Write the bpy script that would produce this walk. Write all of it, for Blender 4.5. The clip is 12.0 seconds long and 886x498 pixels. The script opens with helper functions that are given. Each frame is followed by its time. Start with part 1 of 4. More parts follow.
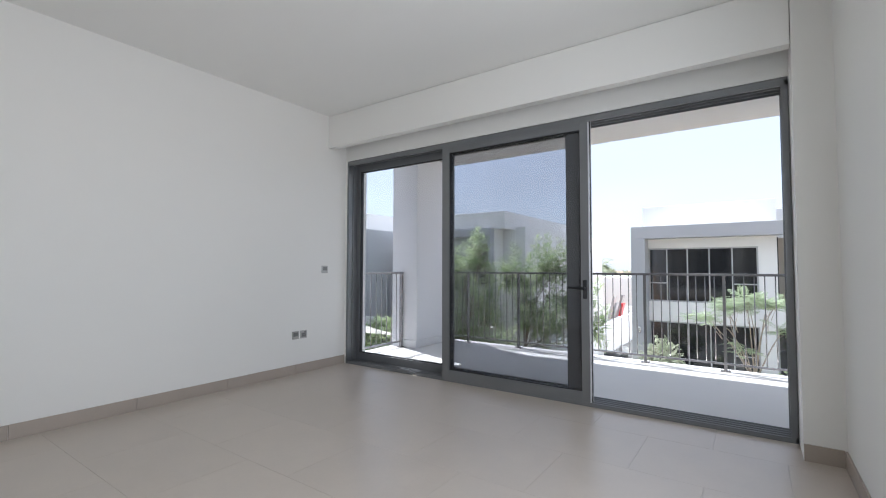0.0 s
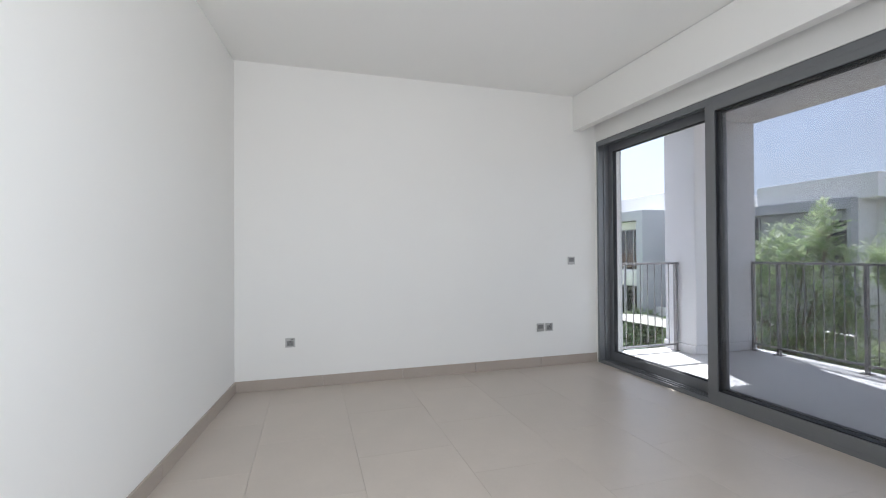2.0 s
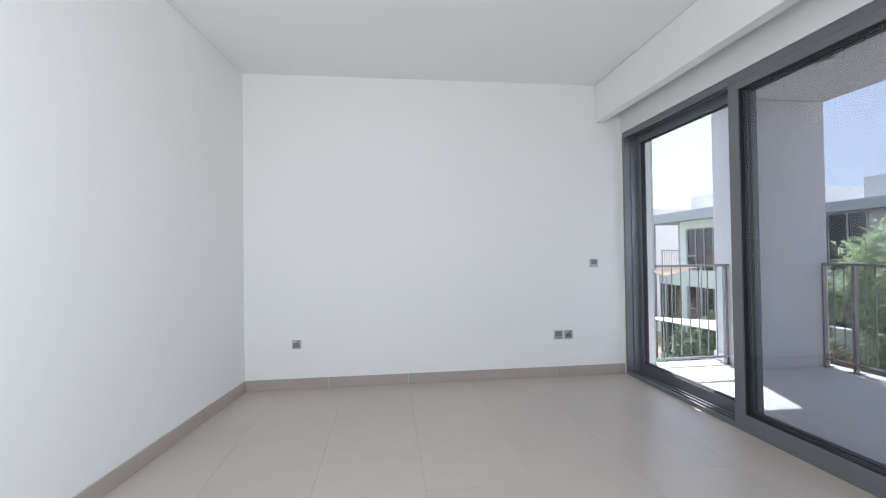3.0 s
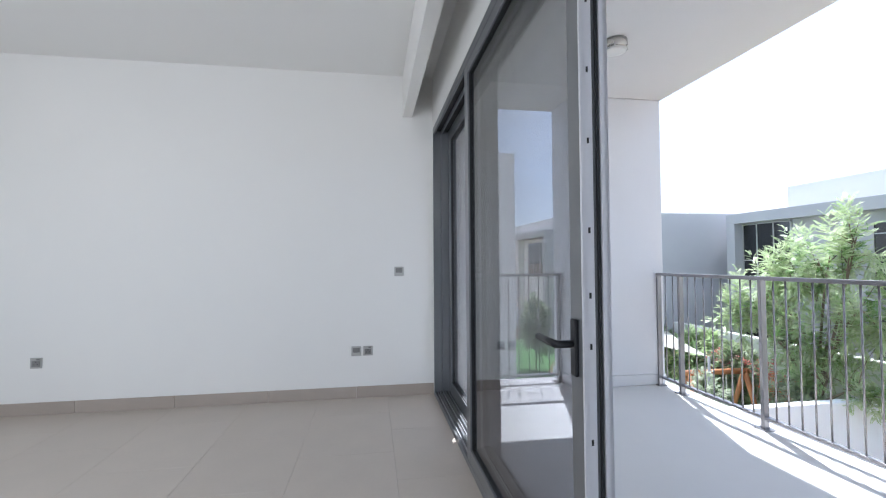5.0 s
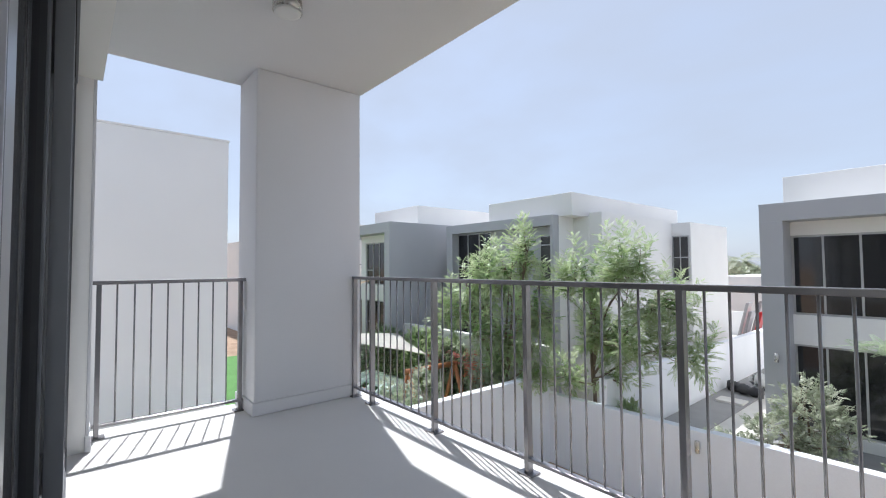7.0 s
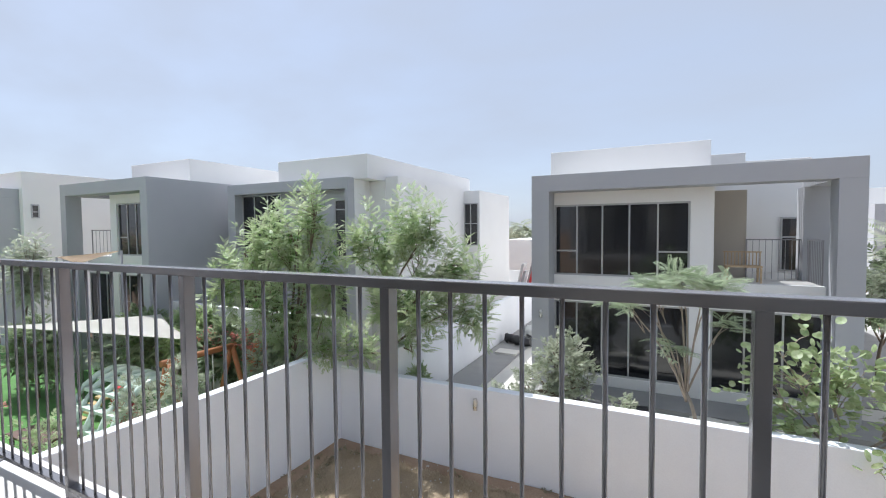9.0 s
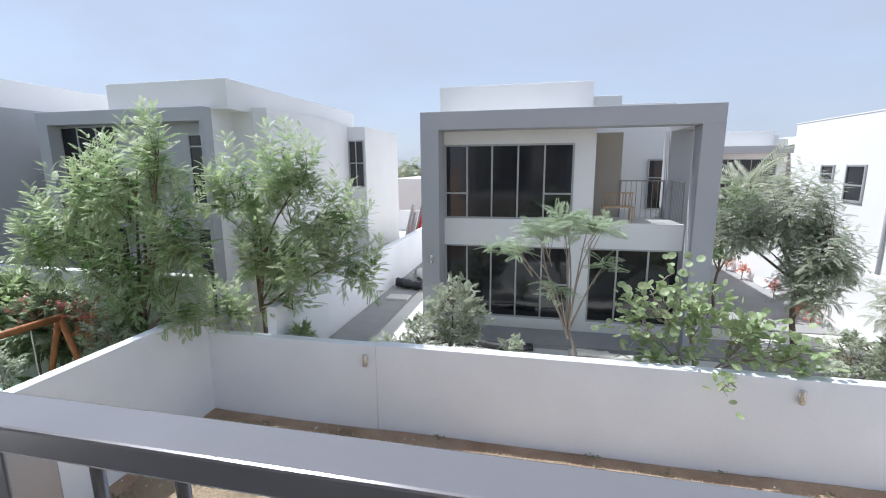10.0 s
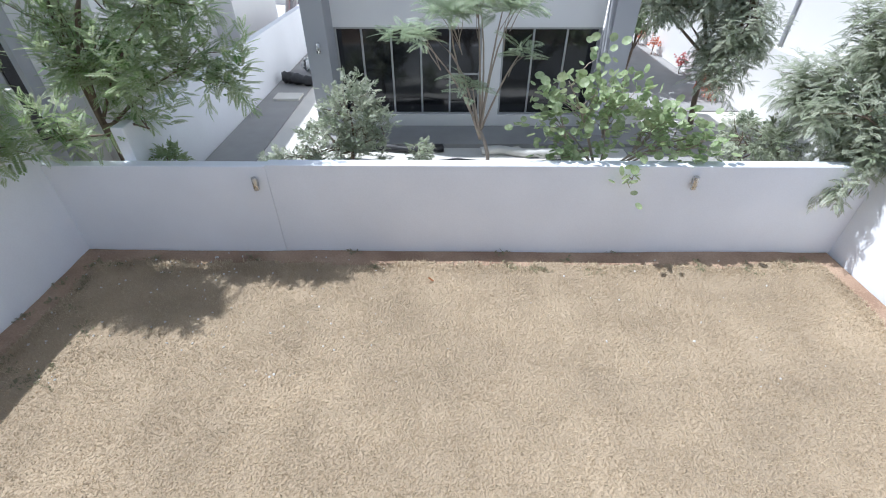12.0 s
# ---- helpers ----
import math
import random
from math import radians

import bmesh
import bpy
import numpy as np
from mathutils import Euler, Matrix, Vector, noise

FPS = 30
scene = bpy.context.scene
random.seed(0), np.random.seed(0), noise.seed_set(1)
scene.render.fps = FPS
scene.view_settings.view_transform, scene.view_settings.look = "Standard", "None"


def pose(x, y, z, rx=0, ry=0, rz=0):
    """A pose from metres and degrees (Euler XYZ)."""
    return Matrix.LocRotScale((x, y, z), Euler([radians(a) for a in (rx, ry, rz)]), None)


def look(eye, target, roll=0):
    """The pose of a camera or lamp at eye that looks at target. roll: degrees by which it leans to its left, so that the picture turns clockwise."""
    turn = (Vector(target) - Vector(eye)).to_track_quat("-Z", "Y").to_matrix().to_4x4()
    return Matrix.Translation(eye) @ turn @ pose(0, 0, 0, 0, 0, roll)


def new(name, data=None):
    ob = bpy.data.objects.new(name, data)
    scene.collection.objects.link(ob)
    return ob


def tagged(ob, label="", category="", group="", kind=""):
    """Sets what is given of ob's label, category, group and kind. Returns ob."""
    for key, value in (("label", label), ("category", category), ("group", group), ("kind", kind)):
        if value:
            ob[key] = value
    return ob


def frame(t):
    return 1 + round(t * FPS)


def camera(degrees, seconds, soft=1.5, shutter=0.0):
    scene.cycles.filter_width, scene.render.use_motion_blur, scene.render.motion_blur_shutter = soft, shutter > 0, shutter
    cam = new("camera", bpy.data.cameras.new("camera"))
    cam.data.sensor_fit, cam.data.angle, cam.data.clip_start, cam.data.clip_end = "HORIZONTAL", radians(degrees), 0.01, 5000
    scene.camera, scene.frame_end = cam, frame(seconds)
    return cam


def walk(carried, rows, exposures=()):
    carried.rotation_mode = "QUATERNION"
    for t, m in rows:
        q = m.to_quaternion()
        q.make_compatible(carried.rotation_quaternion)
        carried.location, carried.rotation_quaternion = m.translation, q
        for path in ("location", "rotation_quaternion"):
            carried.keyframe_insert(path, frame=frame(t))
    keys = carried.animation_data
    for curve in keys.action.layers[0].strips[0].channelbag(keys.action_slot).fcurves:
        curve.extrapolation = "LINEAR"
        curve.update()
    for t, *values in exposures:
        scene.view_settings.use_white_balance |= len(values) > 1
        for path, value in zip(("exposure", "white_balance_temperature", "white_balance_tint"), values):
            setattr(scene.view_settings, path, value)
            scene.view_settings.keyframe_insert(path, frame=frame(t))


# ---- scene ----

cam = camera(89.9, 12.0, soft=1.1)
PATH = [
    (0, (4.109, -3.795, 1.161), (2.962, -2.159, 1.246), 0.1),
    (0.5, (4.071, -3.704, 1.168), (2.707, -2.243, 1.236), 0.5),
    (1, (4.108, -3.615, 1.183), (2.497, -2.43, 1.226), 0.4),
    (1.5, (4.243, -3.338, 1.202), (2.428, -2.498, 1.23), -0.1),
    (2, (4.293, -3.105, 1.23), (2.378, -2.53, 1.25), -0.4),
    (2.5, (4.31, -2.796, 1.241), (2.345, -2.422, 1.258), -0.6),
    (4.5, (4.201, -1.034, 1.229), (2.206, -0.9, 1.285), -0.9),
    (5, (4.109, -0.567, 1.223), (2.135, -0.251, 1.282), -0.4),
    (5.5, (4.016, -0.22, 1.213), (2.107, 0.373, 1.278), -0.1),
    (6, (3.937, 0.008, 1.202), (2.136, 0.874, 1.271), -0.1),
    (6.5, (3.866, 0.108, 1.188), (2.202, 1.215, 1.263), -0.3),
    (8.5, (3.661, 0.908, 1.18), (2.549, 2.571, 1.184), -0.5),
    (9, (3.642, 1.262, 1.229), (2.755, 3.053, 1.143), -0.5),
    (9.5, (3.595, 1.604, 1.292), (2.951, 3.486, 1.085), -0.7),
    (10, (3.459, 1.992, 1.327), (3.038, 3.912, 0.961), -0.4),
    (10.5, (3.514, 2.492, 1.427), (3.234, 4.39, 0.862), -0.2),
    (11, (3.508, 2.704, 1.439), (3.336, 4.536, 0.656), -0.3),
    (11.5, (3.498, 2.802, 1.39), (3.411, 4.528, 0.383), -0.2),
    (12, (3.46, 2.9, 1.335), (3.448, 4.484, 0.115), -0.0),
]
walk(cam, [(t, look(eye, target, roll)) for t, eye, target, roll in PATH],
     [(0, 1.6, 5850, 11), (1, 1.58, 6100, 11), (2.5, 1.95, 5750, 11), (4.5, 2.0, 5600, 11), (5.5, 1.55, 5600, 11), (6.5, 1.0, 5800, 11), (8.5, 0.9, 5950, 11), (10, 0.88, 5750, 11), (12, 0.84, 5550, 11)])


# ---- world, sun, exposure ----
SUN_DIR = Vector((-0.95, 0.31, 0.0)).normalized() * math.cos(radians(60)) + Vector((0, 0, math.sin(radians(60))))
world = bpy.data.worlds.new("sky")
scene.world = world
world.use_nodes = True
wn = world.node_tree
sky = wn.nodes.new("ShaderNodeTexSky")
sky.sky_type = "NISHITA"
sky.sun_disc = False
sky.sun_elevation = radians(60)
sky.sun_rotation = math.atan2(SUN_DIR.x, SUN_DIR.y)
sky.air_density, sky.dust_density, sky.ozone_density = 1.0, 1.0, 1.0
wn.nodes["Background"].inputs["Strength"].default_value = 0.15
# desert haze: the clear sky whitened evenly
haze = wn.nodes.new("ShaderNodeMix")
haze.data_type = "RGBA"
haze.inputs[0].default_value = 0.72
haze.inputs[7].default_value = (2.04, 2.17, 2.4, 1)
cirrus = wn.nodes.new("ShaderNodeTexNoise")
cirrus.inputs["Scale"].default_value, cirrus.inputs["Detail"].default_value = 2.2, 7.0
cmap = wn.nodes.new("ShaderNodeMapping")
cmap.inputs["Scale"].default_value = (1.0, 2.6, 4.0)
ctc = wn.nodes.new("ShaderNodeTexCoord")
wn.links.new(ctc.outputs["Generated"], cmap.inputs["Vector"])
wn.links.new(cmap.outputs[0], cirrus.inputs["Vector"])
crange = wn.nodes.new("ShaderNodeMapRange")
crange.inputs["From Min"].default_value, crange.inputs["From Max"].default_value = 0.3, 0.75
crange.inputs["To Min"].default_value, crange.inputs["To Max"].default_value = 0.84, 0.95
wn.links.new(cirrus.outputs["Fac"], crange.inputs["Value"])
wn.links.new(crange.outputs[0], haze.inputs[0])
wn.links.new(sky.outputs[0], haze.inputs[6])
wn.links.new(haze.outputs[2], wn.nodes["Background"].inputs[0])
sun_data = bpy.data.lights.new("sun", "SUN")
sun_data.energy, sun_data.angle, sun_data.color = 3.2, radians(0.6), (1.0, 0.96, 0.9)
sun = new("sun", sun_data)
sun.matrix_world = look(SUN_DIR * 60, (0, 0, 0))
# fill lamp added behind the camera to brighten the bedroom
fill_lamp_data = bpy.data.lights.new("added_fill_lamp", "AREA")
fill_lamp_data.shape, fill_lamp_data.size, fill_lamp_data.size_y = "RECTANGLE", 1.6, 1.3
fill_lamp_data.energy, fill_lamp_data.color = 14.0, (0.98, 1.0, 0.99)
fill_lamp = new("added_fill_lamp", fill_lamp_data)
fill_lamp.matrix_world = look((4.62, -2.6, 1.55), (0.0, -2.6, 1.55))


# ---- materials ----
def mat(name, col, rough=0.6, var=0.06, scale=3.0, fine=60.0, bump=0.1, metal=0.0, dist=0.004, spec=0.5, rand=0.0):
    """Plain surface: two scales of colour variation, fine bump."""
    m = bpy.data.materials.new(name)
    m.use_nodes = True
    t = m.node_tree
    b = t.nodes["Principled BSDF"]
    tc = t.nodes.new("ShaderNodeTexCoord")
    big = t.nodes.new("ShaderNodeTexNoise")
    big.inputs["Scale"].default_value, big.inputs["Detail"].default_value = scale, 5.0
    small = t.nodes.new("ShaderNodeTexNoise")
    small.inputs["Scale"].default_value, small.inputs["Detail"].default_value = fine, 3.0
    for n in (big, small):
        t.links.new(tc.outputs["Object"], n.inputs["Vector"])
    add = t.nodes.new("ShaderNodeMath")
    add.operation = "MULTIPLY_ADD"
    add.inputs[1].default_value = 0.35
    t.links.new(small.outputs["Fac"], add.inputs[0])
    t.links.new(big.outputs["Fac"], add.inputs[2])
    ramp = t.nodes.new("ShaderNodeMapRange")
    ramp.inputs["From Min"].default_value, ramp.inputs["From Max"].default_value = 0.35, 1.0
    ramp.inputs["To Min"].default_value, ramp.inputs["To Max"].default_value = 1.0 - var, 1.0 + var
    t.links.new(add.outputs[0], ramp.inputs["Value"])
    fac = ramp.outputs[0]
    if rand:
        oi = t.nodes.new("ShaderNodeObjectInfo")
        rr = t.nodes.new("ShaderNodeMapRange")
        rr.inputs["To Min"].default_value, rr.inputs["To Max"].default_value = 1.0 - rand, 1.0 + rand
        t.links.new(oi.outputs["Random"], rr.inputs["Value"])
        mul = t.nodes.new("ShaderNodeMath")
        mul.operation = "MULTIPLY"
        t.links.new(fac, mul.inputs[0])
        t.links.new(rr.outputs[0], mul.inputs[1])
        fac = mul.outputs[0]
    vm = t.nodes.new("ShaderNodeVectorMath")
    vm.operation = "SCALE"
    vm.inputs[0].default_value = col
    t.links.new(fac, vm.inputs["Scale"])
    t.links.new(vm.outputs[0], b.inputs["Base Color"])
    rr2 = t.nodes.new("ShaderNodeMapRange")
    rr2.inputs["To Min"].default_value, rr2.inputs["To Max"].default_value = max(rough - 0.08, 0.02), min(rough + 0.08, 1)
    t.links.new(big.outputs["Fac"], rr2.inputs["Value"])
    t.links.new(rr2.outputs[0], b.inputs["Roughness"])
    b.inputs["Metallic"].default_value = metal
    b.inputs["Specular IOR Level"].default_value = spec
    if bump:
        bp = t.nodes.new("ShaderNodeBump")
        bp.inputs["Strength"].default_value, bp.inputs["Distance"].default_value = bump, dist
        t.links.new(small.outputs["Fac"], bp.inputs["Height"])
        t.links.new(bp.outputs[0], b.inputs["Normal"])
    return m


def leaf_mat(name, c1, c2, trans=0.35, rough=0.45, single=0.6, patch=1.6):
    """Leaves: colour varies leaf by leaf, light passes through."""
    m = bpy.data.materials.new(name)
    m.use_nodes = True
    t = m.node_tree
    b = t.nodes["Principled BSDF"]
    g = t.nodes.new("ShaderNodeNewGeometry")
    tc = t.nodes.new("ShaderNodeTexCoord")
    nz = t.nodes.new("ShaderNodeTexNoise")
    nz.inputs["Scale"].default_value = patch
    t.links.new(tc.outputs["Object"], nz.inputs["Vector"])
    av = t.nodes.new("ShaderNodeMath")
    av.operation = "MULTIPLY_ADD"
    av.inputs[1].default_value = single
    t.links.new(g.outputs["Random Per Island"], av.inputs[0])
    sb = t.nodes.new("ShaderNodeMath")
    sb.operation = "MULTIPLY_ADD"
    sb.inputs[1].default_value, sb.inputs[2].default_value = 1.4, -0.5
    t.links.new(nz.outputs["Fac"], sb.inputs[0])
    t.links.new(sb.outputs[0], av.inputs[2])
    mx = t.nodes.new("ShaderNodeMix")
    mx.data_type = "RGBA"
    mx.inputs[6].default_value, mx.inputs[7].default_value = (*c1, 1), (*c2, 1)
    t.links.new(av.outputs[0], mx.inputs[0])
    t.links.new(mx.outputs[2], b.inputs["Base Color"])
    b.inputs["Roughness"].default_value = rough
    tr = t.nodes.new("ShaderNodeBsdfTranslucent")
    t.links.new(mx.outputs[2], tr.inputs["Color"])
    ms = t.nodes.new("ShaderNodeMixShader")
    ms.inputs[0].default_value = trans
    t.links.new(b.outputs[0], ms.inputs[1])
    t.links.new(tr.outputs[0], ms.inputs[2])
    t.links.new(ms.outputs[0], t.nodes["Material Output"].inputs[0])
    return m


def glass_mat(name, tint, gloss=1.0, rough=0.0):
    """Thin pane: tinted, reflecting more at a slant."""
    m = bpy.data.materials.new(name)
    m.use_nodes = True
    t = m.node_tree
    t.nodes.remove(t.nodes["Principled BSDF"])
    tr = t.nodes.new("ShaderNodeBsdfTransparent")
    tr.inputs[0].default_value = (*tint, 1)
    gl = t.nodes.new("ShaderNodeBsdfGlossy")
    gl.inputs["Roughness"].default_value = rough
    lw = t.nodes.new("ShaderNodeLayerWeight")
    p = t.nodes.new("ShaderNodeMath")
    p.operation = "POWER"
    p.inputs[1].default_value = 5.0
    t.links.new(lw.outputs["Facing"], p.inputs[0])
    k = t.nodes.new("ShaderNodeMath")
    k.operation = "MULTIPLY_ADD"
    k.inputs[1].default_value, k.inputs[2].default_value = 0.96 * gloss, 0.04 * gloss
    t.links.new(p.outputs[0], k.inputs[0])
    ms = t.nodes.new("ShaderNodeMixShader")
    t.links.new(k.outputs[0], ms.inputs[0])
    t.links.new(tr.outputs[0], ms.inputs[1])
    t.links.new(gl.outputs[0], ms.inputs[2])
    t.links.new(ms.outputs[0], t.nodes["Material Output"].inputs[0])
    return m


M_WALL = mat("wall_paint", (0.88, 0.865, 0.83), 0.75, 0.012, 1.2, 180, 0.06, dist=0.001)
M_CEIL = mat("ceiling_paint", (0.89, 0.88, 0.85), 0.85, 0.01, 0.8, 200, 0.04, dist=0.001)
M_TILE = mat("porcelain_tile", (0.55, 0.485, 0.42), 0.34, 0.05, 4.0, 45, 0.03, dist=0.0005, rand=0.02)
M_GROUT = mat("grout", (0.50, 0.44, 0.38), 0.85, 0.05, 6, 90, 0.1)
M_SKIRT = mat("skirting_tile", (0.43, 0.37, 0.315), 0.42, 0.05, 4.0, 50, 0.03, dist=0.0005, rand=0.02)
M_ALU = mat("grey_aluminium", (0.2, 0.205, 0.215), 0.32, 0.05, 5, 120, 0.04, metal=0.35, dist=0.0005)
M_ALU_P = mat("pale_silver_aluminium", (0.68, 0.68, 0.71), 0.4, 0.03, 5, 120, 0.02, metal=0.15, dist=0.0004)
M_ALU_D = mat("dark_gasket", (0.015, 0.015, 0.017), 0.55, 0.1, 5, 80, 0.05)
M_ALU_L = mat("bare_aluminium_track", (0.55, 0.56, 0.58), 0.32, 0.06, 8, 90, 0.05, metal=0.8, dist=0.0005)
M_HANDLE = mat("black_handle_metal", (0.035, 0.036, 0.04), 0.4, 0.08, 10, 90, 0.03, metal=0.5, dist=0.0004)
M_GLASS = glass_mat("clear_glass", (0.92, 0.925, 0.935))
M_GLASS_T = glass_mat("grey_glass", (0.74, 0.745, 0.76))
M_PLATE = mat("silver_plate", (0.50, 0.49, 0.47), 0.4, 0.05, 12, 120, 0.03, metal=0.6, dist=0.0004)
M_PLATE_D = mat("socket_insert", (0.22, 0.215, 0.21), 0.5, 0.05, 12, 120, 0.02)
M_RENDER = mat("exterior_white_render", (0.80, 0.79, 0.77), 0.85, 0.03, 0.9, 70, 0.25, dist=0.003)
M_RENDER_B = mat("balcony_pale_render", (0.715, 0.715, 0.725), 0.85, 0.03, 1.1, 80, 0.3, dist=0.003)
M_WALL_G = mat("weathered_white_render", (0.84, 0.855, 0.88), 0.88, 0.09, 0.55, 45, 0.3, dist=0.004)
M_GREY = mat("exterior_grey_render", (0.435, 0.44, 0.458), 0.85, 0.05, 0.8, 70, 0.25, dist=0.003)
M_BEIGE = mat("exterior_beige_render", (0.52, 0.48, 0.41), 0.85, 0.04, 0.9, 70, 0.25, dist=0.003)
M_BALC = mat("balcony_tile", (0.64, 0.625, 0.60), 0.55, 0.03, 3.0, 60, 0.05, dist=0.001, rand=0.015)
M_STEEL = mat("grey_painted_steel", (0.27, 0.265, 0.27), 0.35, 0.05, 6, 140, 0.04, metal=0.25, dist=0.0005)
M_RAIL = mat("rail_grey_brown_paint", (0.29, 0.28, 0.285), 0.22, 0.05, 6, 140, 0.04, metal=0.6, dist=0.0005)
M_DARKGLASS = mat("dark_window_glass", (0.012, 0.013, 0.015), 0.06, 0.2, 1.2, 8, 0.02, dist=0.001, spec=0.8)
M_MULL = mat("window_mullion", (0.42, 0.42, 0.42), 0.4, 0.04, 6, 100, 0.02, metal=0.3)
M_BARK = mat("bark", (0.20, 0.15, 0.11), 0.9, 0.25, 12, 60, 0.8, dist=0.01)
M_BARK_L = mat("pale_bark", (0.36, 0.30, 0.24), 0.9, 0.2, 12, 60, 0.6, dist=0.008)
M_PAVE = mat("grey_paving", (0.30, 0.295, 0.285), 0.8, 0.12, 2.0, 40, 0.3, rand=0.05)
M_CONC = mat("pale_concrete", (0.64, 0.62, 0.575), 0.85, 0.08, 1.5, 50, 0.3)
M_WHITE_PLASTIC = mat("white_plastic", (0.75, 0.75, 0.73), 0.4, 0.03, 5, 90, 0.02)
M_CHROME = mat("brushed_steel", (0.6, 0.59, 0.56), 0.28, 0.06, 10, 120, 0.04, metal=0.9, dist=0.0004)
M_WOOD = mat("orange_stained_wood", (0.36, 0.14, 0.05), 0.6, 0.2, 8, 50, 0.3)
M_WOOD_D = mat("dark_wood", (0.09, 0.04, 0.025), 0.6, 0.2, 8, 50, 0.3)
# black plastic; its colour also paints the dark of the villa's rooms
M_TARP_AND_DARK = mat("black_plastic_and_room_dark", (0.03, 0.03, 0.032), 0.5, 0.3, 5, 30, 0.5, dist=0.01)
M_FABRIC = mat("shade_cloth", (0.72, 0.69, 0.64), 0.9, 0.04, 3, 200, 0.3, dist=0.001)
M_FABRIC_T = mat("tan_shade_cloth", (0.52, 0.40, 0.28), 0.9, 0.04, 3, 200, 0.3, dist=0.001)
M_TURF = mat("green_turf", (0.10, 0.24, 0.06), 0.9, 0.2, 3, 90, 0.8, dist=0.02)
M_RATTAN = mat("rattan", (0.52, 0.38, 0.23), 0.7, 0.2, 20, 80, 0.6)
M_RED = mat("red_plastic", (0.55, 0.03, 0.03), 0.4, 0.05, 5, 60, 0.05)
M_TEAL = mat("pale_green_plastic", (0.58, 0.68, 0.60), 0.4, 0.05, 5, 60, 0.05)
M_YELLOW = mat("yellow_plastic", (0.48, 0.36, 0.16), 0.5, 0.05, 5, 60, 0.05)
L_NEEM = leaf_mat("neem_leaf", (0.28, 0.42, 0.15), (0.80, 0.79, 0.60), 0.5, 0.45, 0.3, 3.5)
# leaf colour darkened to carry the shade inside the crowns
L_INNER_SHADE = leaf_mat("shade_toned_leaf", (0.10, 0.23, 0.05), (0.26, 0.40, 0.14), 0.45, 0.5)
L_BUSH = leaf_mat("dark_shrub_leaf", (0.17, 0.25, 0.11), (0.46, 0.50, 0.34), 0.42, 0.5)
L_FEATHER = leaf_mat("light_feathery_leaf", (0.30, 0.39, 0.23), (0.50, 0.56, 0.40), 0.5)
L_ROUND = leaf_mat("round_leaf", (0.27, 0.38, 0.16), (0.52, 0.58, 0.36), 0.45)
L_OLIVE = leaf_mat("grey_green_leaf", (0.27, 0.33, 0.2), (0.72, 0.72, 0.60), 0.48, 0.45, 0.4, 3.5)
L_PINK = leaf_mat("bougainvillea_petal", (0.55, 0.10, 0.14), (0.78, 0.38, 0.30), 0.4)
L_ORANGE = leaf_mat("orange_petal", (0.55, 0.12, 0.05), (0.75, 0.36, 0.22), 0.4)


# ---- builders ----
def finish(bm, name, material):
    me = bpy.data.meshes.new(name)
    bm.normal_update()
    bm.to_mesh(me)
    bm.free()
    me.materials.append(material)
    return me


def box(bm, x0, x1, y0, y1, z0, z1, bevel=0.0):
    r = bmesh.ops.create_cube(bm, size=1.0)
    vs = r["verts"]
    for v in vs:
        v.co = Vector((x0 + (v.co.x + 0.5) * (x1 - x0), y0 + (v.co.y + 0.5) * (y1 - y0), z0 + (v.co.z + 0.5) * (z1 - z0)))
    if bevel:
        es = list({e for v in vs for e in v.link_edges})
        bmesh.ops.bevel(bm, geom=es, offset=bevel, segments=2, profile=0.5, affect="EDGES")
    return vs


def tube(bm, pts, radii, sides=8, cap=True):
    """A tapered tube through points."""
    rings = []
    for i, p in enumerate(pts):
        p = Vector(p)
        d = (Vector(pts[min(i + 1, len(pts) - 1)]) - Vector(pts[max(i - 1, 0)])).normalized()
        a = d.orthogonal().normalized()
        b = d.cross(a)
        rings.append([bm.verts.new(p + (a * math.cos(2 * math.pi * k / sides) + b * math.sin(2 * math.pi * k / sides)) * radii[i]) for k in range(sides)])
    for r0, r1 in zip(rings, rings[1:]):
        for k in range(sides):
            bm.faces.new((r0[k], r0[(k + 1) % sides], r1[(k + 1) % sides], r1[k])).smooth = True
    if cap:
        bm.faces.new(rings[0][::-1])
        bm.faces.new(rings[-1])


def part(name, bm, material, parent=None, label=""):
    ob = new(name, finish(bm, name, material))
    if parent is not None:
        ob.parent = parent
    if label:
        ob["label"] = label
    return ob


def boxpart(name, dims, material, parent=None, label="", bevel=0.0):
    bm = bmesh.new()
    box(bm, *dims, bevel=bevel)
    return part(name, bm, material, parent, label)


def boxes_part(name, list_of_dims, material, parent=None, label="", bevel=0.0):
    bm = bmesh.new()
    for d in list_of_dims:
        box(bm, *d, bevel=bevel)
    return part(name, bm, material, parent, label)


def thing(name, label, category, group="", kind="", at=(0, 0, 0)):
    ob = new(name)
    ob.location = at
    ob.empty_display_size = 0.1
    return tagged(ob, label, category, group, kind)


def structure(name, dims, material, label, category, bevel=0.0):
    return tagged(boxes_part(name, dims, material, None, "", bevel), label, category, "", "structure")


# ---- plan ----
WEST, EAST, BACK = -0.03, 4.53, -3.75     # inner faces of the bedroom
CEIL, DOOR_W, DOOR_H = 2.97, 4.325, 2.475
BULK_Y, BULK_Z = -0.28, 2.585
RAIL_Y, COL_X = 2.287, 0.0
SOFFIT = 2.865
G = -3.55                                  # lawn
WALL_Y, WALL_W, WALL_E = 9.2, -2.95, 10.3

